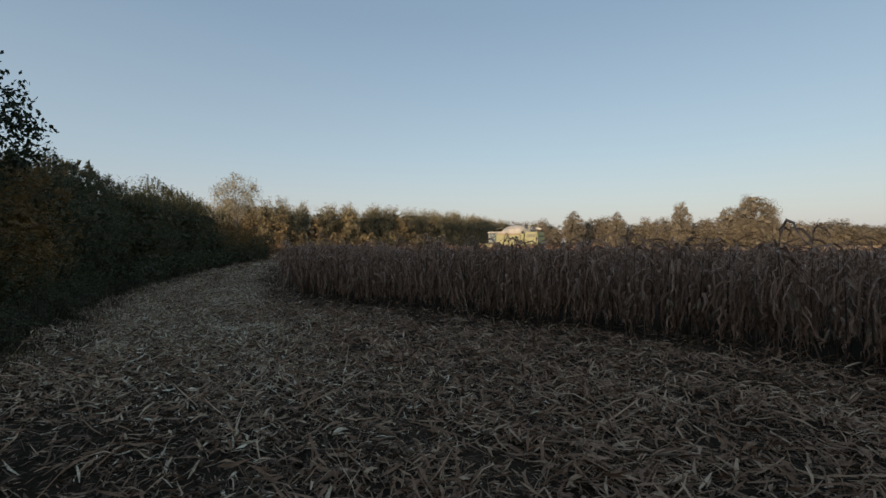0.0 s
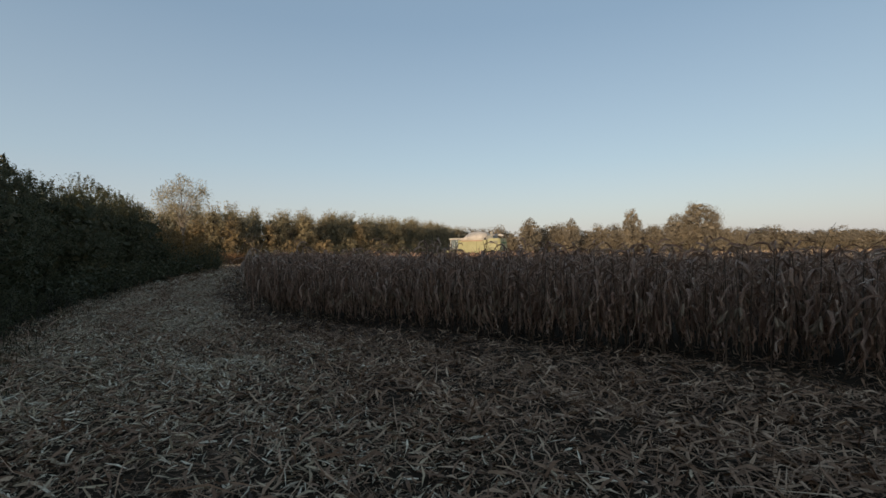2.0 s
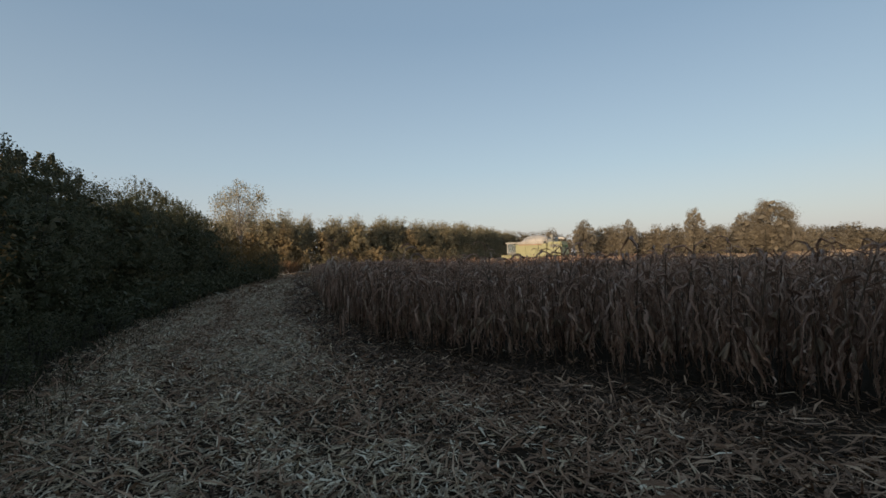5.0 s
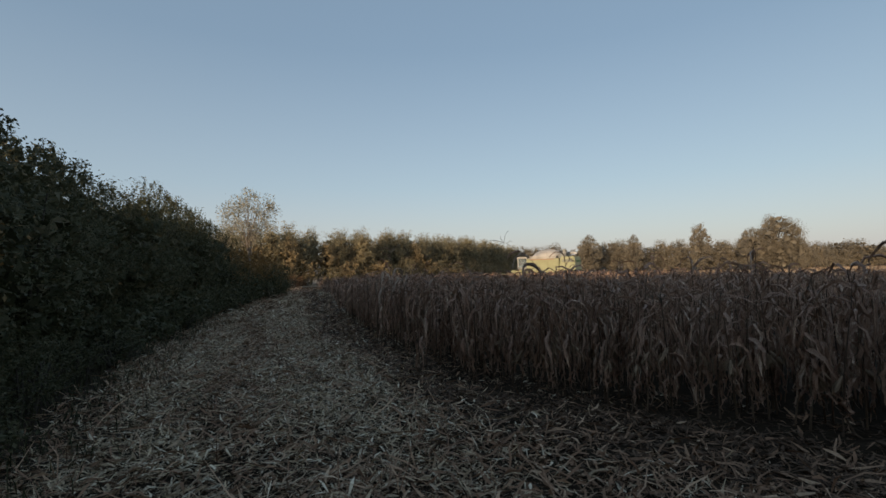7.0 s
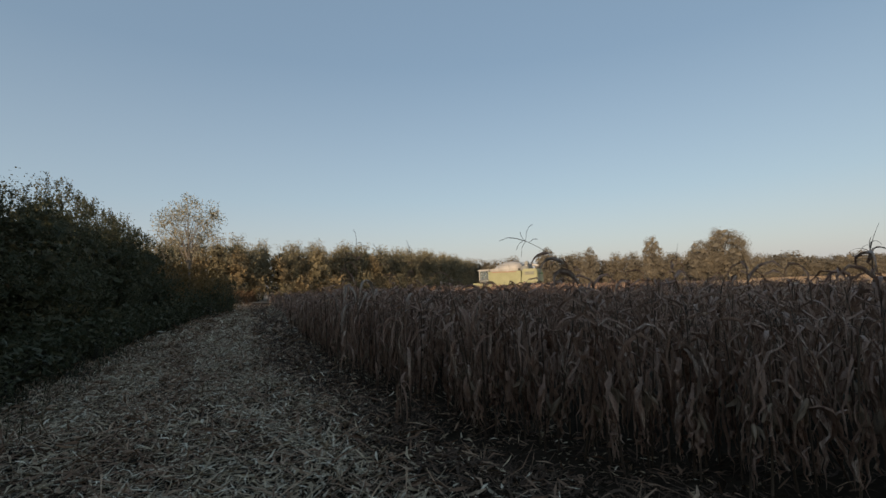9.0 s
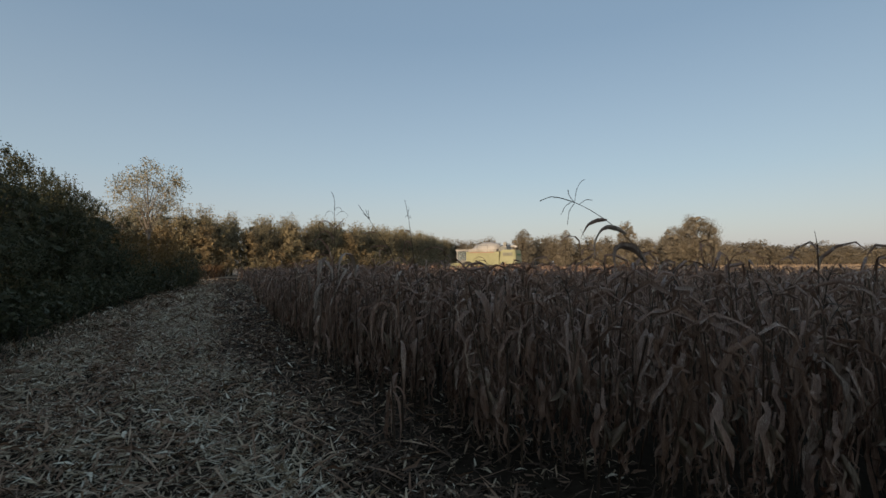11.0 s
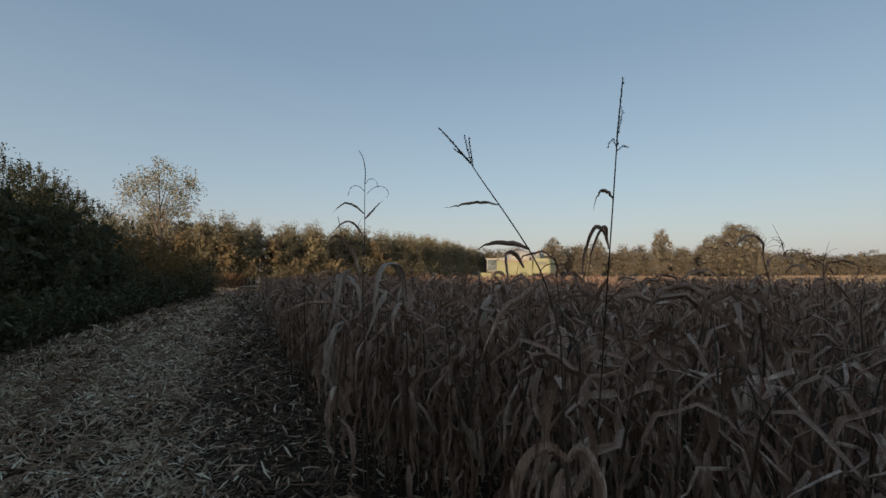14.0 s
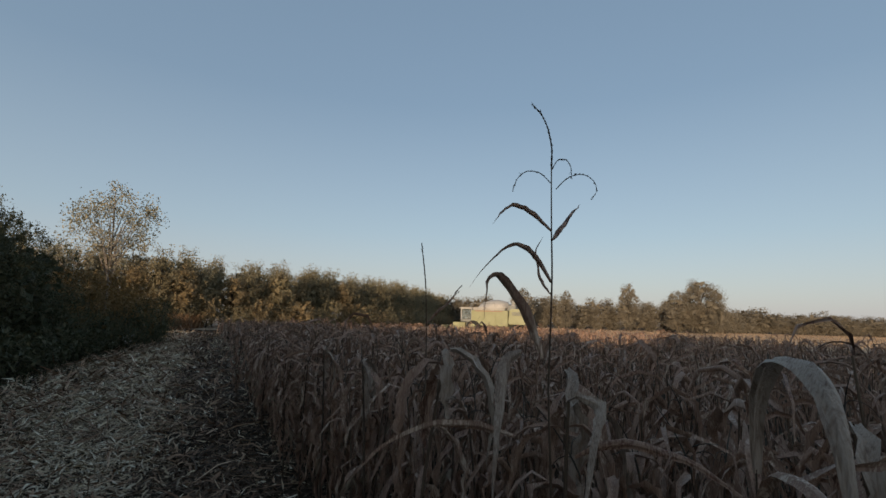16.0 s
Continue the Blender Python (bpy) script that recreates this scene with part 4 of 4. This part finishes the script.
def build_hedge():
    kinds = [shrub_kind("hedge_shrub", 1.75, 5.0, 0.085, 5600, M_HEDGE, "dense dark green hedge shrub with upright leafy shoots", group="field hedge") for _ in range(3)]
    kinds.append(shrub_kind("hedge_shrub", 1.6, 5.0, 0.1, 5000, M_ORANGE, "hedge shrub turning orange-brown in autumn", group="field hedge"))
    kinds.append(shrub_kind("hedge_shrub", 1.9, 5.0, 0.24, 1200, M_HEDGE, "dense dark green hedge shrub added behind to block low sun", group="field hedge"))
    pts, way = along(HEDGE, 1.75)
    spots = []
    for i, (p, w) in enumerate(zip(pts, way)):
        left = np.array([-w[1], w[0]])
        top = np.interp(p[1], [-34, 2, 7, 13, 18, 30, 41], [5.0, 3.75, 3.65, 4.1, 4.75, 5.5, 5.3]) / 5.0
        # Rear rows, and all hedge below y 3, are added to block low sun.
        for row in range(3 if 3 < p[1] < 17 else 2 if p[1] < 24 and p[1] > 3 else 1):
            q = p + left * ((2.35 if p[1] < 21 else 1.95) + 1.9 * row + R.normal() * 0.2)
            k = int(R.integers(0, 3))
            if (row == 1 and i % 3 == 0) or (row == 0 and 11.4 < p[1] < 14.9):
                k = 3
            elif row or p[1] < 3:
                k = 4
            spots.append((k, q[0], q[1], R.uniform(0, 360), R.uniform(0.9, 1.1) * (1.3 if p[1] < 3 else 1), top * R.uniform(0.93, 1.07) * (1.08 if row else 1)))
    # Shrubs added out of sight behind the hedge end to shade the lane there.
    spots += [(4, x, y, 70.0 * x, 1.2, 0.98) for x, y in ((-22.6, 33.0), (-23.4, 36.5), (-24.4, 40.0), (-25.6, 43.5), (-21.0, 29.0), (-27.4, 47.0))]
    spots += [(i % 3, x, y, 110.0 * i, 0.95, z) for i, (x, y, z) in enumerate(((-18.7, 34.6, 0.98), (-19.5, 37.4, 1.02), (-20.0, 40.0, 0.98), (-21.6, 38.8, 1.05)))]
    place(kinds, spots)
    low = [shrub_kind("verge_shrub", 0.6, 1.3, 0.07, 1260, M_HEDGE, "low leafy sapling at the hedge foot", 14, False, "hedge foot") for _ in range(2)]
    pts, way = along(FOOT, 1.3)
    keep = pts[:, 1] < 48
    pts, way = pts[keep], way[keep]
    place(low, [(int(R.integers(0, 2)), p[0] - w[1] * 0.75 + R.normal() * 0.2, p[1], R.uniform(0, 360), R.uniform(0.6, 1.1), R.uniform(0.4, 0.9)) for p, w in zip(pts, way) if p[1] > 5])
    # The two inner rows are hidden fillers that stop sun between the stems.
    under = shrub_kind("hedge_bottom_shrub", 0.9, 1.1, 0.18, 420, M_HEDGE, "low dense bush under the hedge branches, inner rows added to block sun", 4, False, "hedge foot")
    place([under], [(0, p[0] - w[1] * off, p[1] + w[0] * off, 67.0 * i, R.uniform(0.9, 1.2), R.uniform(0.8, 1.1)) for off in (0.9, 2.0, 3.4) for i, (p, w) in enumerate(zip(pts, way)) if p[1] > (4 if off > 1 else 20)])


build_hedge()


# ---- trees ----
def tree_kind(name, h, w, leaf, count, mat, bark, label, crown_low=0.25, core=0.55, trunk_r=0.16, group="", clumps=46, category="tree", loose=0.2, limbed=False, taper=0.0):
    root = new(name)
    t = Soup()
    u = np.linspace(0, 1, 8)
    bendx, bendy = R.normal() * 0.05 * h, R.normal() * 0.05 * h
    line = np.stack([bendx * u ** 2, bendy * u ** 2, -0.1 + u * h * 0.9], -1)
    tube(t, line, trunk_r * (1 - 0.88 * u), 8)
    c = []
    while len(c) < clumps:
        g = R.normal(size=3)
        g /= np.linalg.norm(g)
        q = g * R.uniform(0.3, 0.95) ** 0.5 * np.array([w, w, h * (1 - crown_low) * 0.5]) + np.array([0, 0, h * (crown_low + (1 - crown_low) * 0.5)])
        up = np.clip(q[2] / h, 0, 1)
        q[:2] *= 1 - taper * up ** 2  # the crown narrows upwards
        c.append(q)
    c = np.array(c)
    limbs = []
    for q in c[::3]:
        f = min(0.9, max(0.12, (q[2] / h) * R.uniform(0.58, 0.82)))
        st = np.array([np.interp(f, u, line[:, 0]), np.interp(f, u, line[:, 1]), f * h * 0.9])
        mid = st * 0.45 + q * 0.55 + np.array([0, 0, 0.05 * h])
        limbs.append(tube(Soup() if limbed else t, np.array([st, mid, q]), [trunk_r * 0.32, trunk_r * 0.18, trunk_r * 0.06], 5))
    bole = part("trunk", t, bark, root)
    for lb in limbs if limbed else ():
        part("limb", lb, bark, bole)
    s = Soup()
    if core:
        heart(s, (0, 0, h * (crown_low + (1 - crown_low) * 0.5)), (w * core * 1.3, w * core * 1.3, h * (1 - crown_low) * 0.5 * core * 1.5), 240, w * 0.3)
    k = count // clumps
    size = w * loose
    off = np.clip(R.normal(size=(clumps, k, 3)), -1.5, 1.5) * size * R.uniform(0.6, 1.4, (clumps, 1, 1))
    cards(s, (c[:, None] + off).reshape(-1, 3), leaf, leaf * 0.6, 0.1)
    part("crown", s, mat, root)
    return tagged(root, label, category, group)


def build_trees():
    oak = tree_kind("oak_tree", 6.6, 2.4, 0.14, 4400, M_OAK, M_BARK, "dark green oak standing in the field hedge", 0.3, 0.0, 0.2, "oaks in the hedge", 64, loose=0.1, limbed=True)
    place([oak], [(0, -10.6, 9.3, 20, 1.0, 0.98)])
    # Oaks out of view, added to keep low sun off lane and corn.
    tall = tree_kind("tall_oak", 12.5, 4.2, 0.3, 3000, M_OAK, M_BARK, "unseen tall dark oak added behind the lane to block low sun", 0.12, 0.72, 0.3, "oaks in the hedge", 60, loose=0.14)
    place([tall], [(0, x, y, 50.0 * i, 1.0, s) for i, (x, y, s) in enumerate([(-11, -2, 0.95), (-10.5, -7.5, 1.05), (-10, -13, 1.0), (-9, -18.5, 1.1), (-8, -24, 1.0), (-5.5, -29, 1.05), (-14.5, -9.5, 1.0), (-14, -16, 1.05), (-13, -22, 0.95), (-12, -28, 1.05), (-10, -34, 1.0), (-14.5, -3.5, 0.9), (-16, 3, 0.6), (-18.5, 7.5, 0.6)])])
    birch = tree_kind("birch_tree", 8.5, 2.2, 0.13, 5200, M_BIRCH, M_PALEBARK, "slender pale birch with thinning yellow leaves", 0.48, 0.0, 0.11, clumps=86, loose=0.12, limbed=True)
    birch.matrix_basis = pose(-20.3, 46.5, 0)
    thin = tree_kind("birch_sapling", 6.0, 1.2, 0.13, 900, M_BIRCH, M_PALEBARK, "thin pale birch sapling beside a larger birch", 0.35, 0.0, 0.06, clumps=30, limbed=True)
    thin.matrix_basis = pose(-22.1, 46.3, 0)
    bush = [shrub_kind("autumn_shrub", 1.9, 3.9, 0.14, 3200, M_ORANGE, "orange-brown autumn shrub under the birch", 20, True, "shrubs at the lane end") for _ in range(2)]
    place(bush, [(0, -19.2, 42.8, 10, 0.9, 0.95), (1, -18.9, 45.6, 60, 0.8, 0.86), (0, -20.6, 48.6, 120, 1.0, 0.95), (1, -19.8, 50.6, 200, 0.8, 0.7), (1, -25.0, 54.0, 20, 1.2, 0.95), (0, -23.0, 45.2, 80, 1.2, 1.05), (1, -21.9, 43.2, 130, 1.1, 1.05)])
    dark = [shrub_kind("dark_shrub", 1.9, 3.0, 0.12, 3000, M_HEDGE, "dark rounded shrub at the end of the hedge", 12, True, "shrubs at the lane end")]
    place(dark, [(0, -18.3, 38.6, 40, 0.7, 0.8), (0, -18.0, 41.4, 300, 0.6, 0.6), (0, -18.0, 44.2, 210, 0.65, 0.66), (0, -18.3, 47.0, 90, 0.78, 0.84), (0, -19.1, 49.8, 150, 0.72, 0.7), (0, -23.4, 55.6, 20, 0.9, 0.6), (0, -28.0, 67.0, 150, 1.1, 0.6)])
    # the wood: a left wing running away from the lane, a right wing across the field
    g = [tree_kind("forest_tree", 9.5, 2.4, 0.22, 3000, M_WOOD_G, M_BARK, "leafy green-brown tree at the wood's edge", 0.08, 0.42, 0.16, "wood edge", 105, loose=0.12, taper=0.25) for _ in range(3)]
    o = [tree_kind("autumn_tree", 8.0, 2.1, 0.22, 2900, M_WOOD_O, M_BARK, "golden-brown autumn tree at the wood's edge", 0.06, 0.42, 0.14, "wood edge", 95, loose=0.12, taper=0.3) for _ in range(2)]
    # Paler than the near trees: distance haze is painted into the leaves.
    hz = [tree_kind("pale_tree", 10.5, 3.9, 0.36, 2300, M_WOOD_HAZE, M_BARK, "tree across the field, haze put into its pale brown leaf colour", 0.05, 0.5, 0.2, "wood across the field", clumps=70, loose=0.13, taper=0.12) for _ in range(3)]
    kinds = g + o + hz
    spots = []
    left = np.array([(-44.0, 66.0), (-31, 77), (-18, 90), (-3, 112), (10, 146), (22, 178)])
    for row in range(3):
        pts, way = along(left, (2.3, 3.4, 5.0)[row])
        for p, w in zip(pts, way):
            q = p + np.array([-w[1], w[0]]) * (row * 3.2 + R.normal() * 0.7)
            k = int(R.choice([0, 1, 2, 3, 4], p=[0.2, 0.2, 0.14, 0.23, 0.23])) if row == 0 else int(R.integers(0, 3))
            hs = R.uniform(0.94, 1.12) * np.interp(p[1], [66, 90, 112, 146, 178], [0.92, 0.9, 0.93, 0.98, 0.98]) * (1.06 if row else 1.0)
            spots.append((k, q[0], q[1], R.uniform(0, 360), R.uniform(0.8, 1.15), hs))
    right = np.array([(18.0, 182.0), (40, 162), (74, 166), (100, 165), (150, 190), (260, 215), (380, 225)])
    for row in range(2):
        pts, way = along(right, 4.4 + 3 * row)
        for i, (p, w) in enumerate(zip(pts, way)):
            if p[0] > 130 and i % 2:
                continue
            q = p + np.array([-w[1], w[0]]) * (row * 5 + R.normal() * 1.2)
            hs = R.uniform(0.72, 0.98) * np.interp(p[0], [20, 60, 100, 140, 260, 560], [0.95, 1.05, 1.1, 1.04, 1.02, 1.2])
            spots.append((int(R.integers(5, 8)), q[0], q[1], R.uniform(0, 360), R.uniform(0.85, 1.25) * (1.6 if p[0] > 140 else 1), hs))
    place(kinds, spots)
    under = [shrub_kind("undergrowth_shrub", 2.0, 3.2, 0.24, 950, m, lab, 8, True, "shrubs along the wood") for m, lab in ((M_WOOD_G, "leafy brown-green shrub at the foot of the wood"), (M_WOOD_O, "golden autumn shrub at the foot of the wood"), (M_WOOD_HAZE, "shrub across the field, haze put into its pale leaf colour"))]
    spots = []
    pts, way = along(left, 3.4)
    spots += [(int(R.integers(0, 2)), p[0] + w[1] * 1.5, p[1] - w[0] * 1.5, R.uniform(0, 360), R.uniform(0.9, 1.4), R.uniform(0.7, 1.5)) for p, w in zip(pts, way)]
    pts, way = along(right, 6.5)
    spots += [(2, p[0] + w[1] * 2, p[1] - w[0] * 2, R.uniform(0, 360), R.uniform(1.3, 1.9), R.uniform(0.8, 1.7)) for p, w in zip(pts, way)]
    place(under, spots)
    big = tree_kind("round_tree", 15.2, 6.2, 0.3, 20000, M_WOOD_HAZE, M_BARK, "large round-crowned tree standing before the wood, haze put into its leaf colour", 0.04, 0.7, 0.4, clumps=150, loose=0.13)
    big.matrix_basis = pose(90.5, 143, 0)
    side = tree_kind("broad_tree", 12.5, 4.2, 0.32, 7000, M_WOOD_HAZE, M_BARK, "broad-crowned tree beside a larger one, haze put into its leaf colour", 0.04, 0.65, 0.35, clumps=90, loose=0.13, taper=0.1)
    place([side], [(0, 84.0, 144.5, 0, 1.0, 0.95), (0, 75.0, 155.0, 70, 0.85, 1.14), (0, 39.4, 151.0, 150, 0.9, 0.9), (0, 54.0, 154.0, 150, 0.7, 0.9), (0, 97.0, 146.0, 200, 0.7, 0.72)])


build_trees()


# ---- combine harvester ----
def build_harvester():
    """Drives towards -x; its tail is at +x. The near side is -y."""
    root = new("combine_harvester")
    part("body", box((-3.0, -1.5, 1.2), (2.4, 1.5, 3.35), 0.08), M_YELLOW, root)
    for x0, x1 in ((-2.9, -1.2), (-1.15, 0.6), (0.65, 2.35)):
        pn = part("side_panel", box((x0, -1.56, 1.45), (x1, -1.505, 3.15), 0.02), M_YELLOW, root)
        part("handle", box(((x0 + x1) / 2 - 0.15, -1.6, 1.6), ((x0 + x1) / 2 + 0.15, -1.565, 1.65), 0.01), M_GREYM, pn)
    hood = part("rear_hood", box((2.42, -1.62, 1.5), (5.0, 1.62, 3.6), 0.14, (0.16, 0.16)), M_YELLOW, root, "faded yellow-green rear straw hood")
    for k in range(3):
        part("louvre", box((3.0, -1.68, 2.75 + k * 0.16), (4.5, -1.625, 2.85 + k * 0.16), 0.01), M_GREYM, hood)
    for k, wd in enumerate((0.28, 0.22, 0.26, 0.2, 0.24, 0.22)):
        part("marking", box((5.005, -1.0 + k * 0.33, 2.75), (5.03, -1.0 + k * 0.33 + wd, 3.0), 0.005), M_GREEN, hood, "dark green painted marking")
    tank = part("grain_tank", box((-2.7, -1.45, 3.36), (1.9, 1.45, 3.75), 0.05, (-0.12, -0.12)), M_CREAM, root, "dusty white grain tank")
    heap = Soup()
    lump(heap, (-0.2, 0, 3.7), (2.4, 1.5, 1.12), 26, 13, 0.04)
    for v in heap.v:  # the cover sags towards the cab
        v[:, 2] += 0.13 * (v[:, 0] + 0.2) * (v[:, 2] > 3.75)
    part("tank_cover", heap, M_CREAM, tank, "dusty white domed tank cover", True)
    part("stripe", box((-2.4, -1.565, 3.17), (1.6, -1.52, 3.3), 0.01), M_RED, root, "dull red stripe")
    cab = part("cab", box((-4.7, -1.25, 1.7), (-3.02, 1.25, 2.05), 0.05), M_GREYM, root)
    part("cab_glass", box((-4.68, -1.2, 2.06), (-3.05, 1.2, 3.5), 0.06, (0.1, 0.06)), M_GLASS, cab, "pale tinted cab glass")
    part("cab_roof", box((-4.85, -1.32, 3.5), (-2.95, 1.32, 3.74), 0.08), M_CREAM, cab, "dusty white cab roof")
    for x in (-4.72, -3.12):
        for y in (-1.22, 1.14):
            part("cab_post", box((x, y, 2.05), (x + 0.12, y + 0.1, 3.52), 0.02), M_CREAM, cab)
    for y in (-1.2, 0.9):
        part("work_light", box((-4.95, y, 3.55), (-4.86, y + 0.3, 3.7), 0.02), M_CREAM, cab)
    eng = part("engine_deck", box((2.2, -1.2, 3.36), (3.5, 1.2, 4.1), 0.1, (0.12, 0.12)), M_GREYM, root)
    part("exhaust", tube(Soup(), [(2.6, 0.7, 4.2), (2.6, 0.7, 4.75), (2.75, 0.7, 4.85)], [0.09, 0.09, 0.08], 10), M_GREYM, eng)
    part("air_intake", drum((3.0, -0.4, 4.5), 0.5, 0.28), M_GREYM, eng)
    au = part("unloading_auger", tube(Soup(), [(-2.4, 1.3, 3.6), (-2.3, 1.75, 4.1), (0.5, 1.85, 4.18), (3.6, 1.9, 4.25), (4.1, 1.9, 4.05)], [0.2, 0.2, 0.19, 0.19, 0.16], 12), M_CREAM, root, "dusty white unloading tube", True)
    part("spout", box((3.9, 1.7, 3.65), (4.3, 2.1, 4.05), 0.05), M_RUBBER, au)
    for x, r, wd in ((-2.6, 0.95, 0.75), (3.2, 0.65, 0.5)):
        for y in (-1.55, 1.55):
            ty = part("wheel", drum((x, y, r), wd, r), M_RUBBER, root)
            part("rim", drum((x, y - 0.03 * (1 if y > 0 else -1) + (-wd / 2 if y < 0 else wd / 2), r), 0.08, r * 0.55, 20, 0.02), M_YELLOW, ty, "yellow-green rim")
            part("hub", drum((x, y + (-wd / 2 - 0.06 if y < 0 else wd / 2 + 0.06), r), 0.1, r * 0.18, 12, 0.01), M_GREYM, ty)
    lad = part("ladder", box((-3.6, -1.75, 0.5), (-3.54, -1.68, 2.1), 0.01), M_GREYM, root)
    for k in range(4):
        part("rung", box((-3.54, -1.75, 0.6 + k * 0.35), (-3.1, -1.6, 0.64 + k * 0.35), 0.01), M_GREYM, lad)
    for x in (-2.9, -1.2, 0.5):
        part("rail_post", box((x, -1.5, 3.36), (x + 0.04, -1.46, 4.3), 0.008), M_GREYM, root)
    part("guard_rail", box((-2.9, -1.5, 4.27), (0.54, -1.46, 4.31), 0.008), M_GREYM, root)
    head = part("header", box((-6.9, -3.0, 0.35), (-6.1, 3.0, 1.15), 0.06), M_YELLOW, root)
    part("feeder_house", box((-6.15, -0.7, 0.7), (-4.2, 0.7, 1.6), 0.06), M_YELLOW, root)
    for k in range(9):
        sn = Soup()
        tube(sn, [(-6.6, -3.0 + k * 0.75, 0.8), (-7.3, -3.0 + k * 0.75, 0.62), (-7.9, -3.0 + k * 0.75, 0.3)], [0.22, 0.17, 0.03], 8)
        part("snout", sn, M_YELLOW, head)
    tagged(root, "dusty yellow-green combine harvester working in the corn", "combine harvester")
    root.matrix_basis = pose(12.0, 85.0, 0.03, 0, 0, -35)


build_harvester()
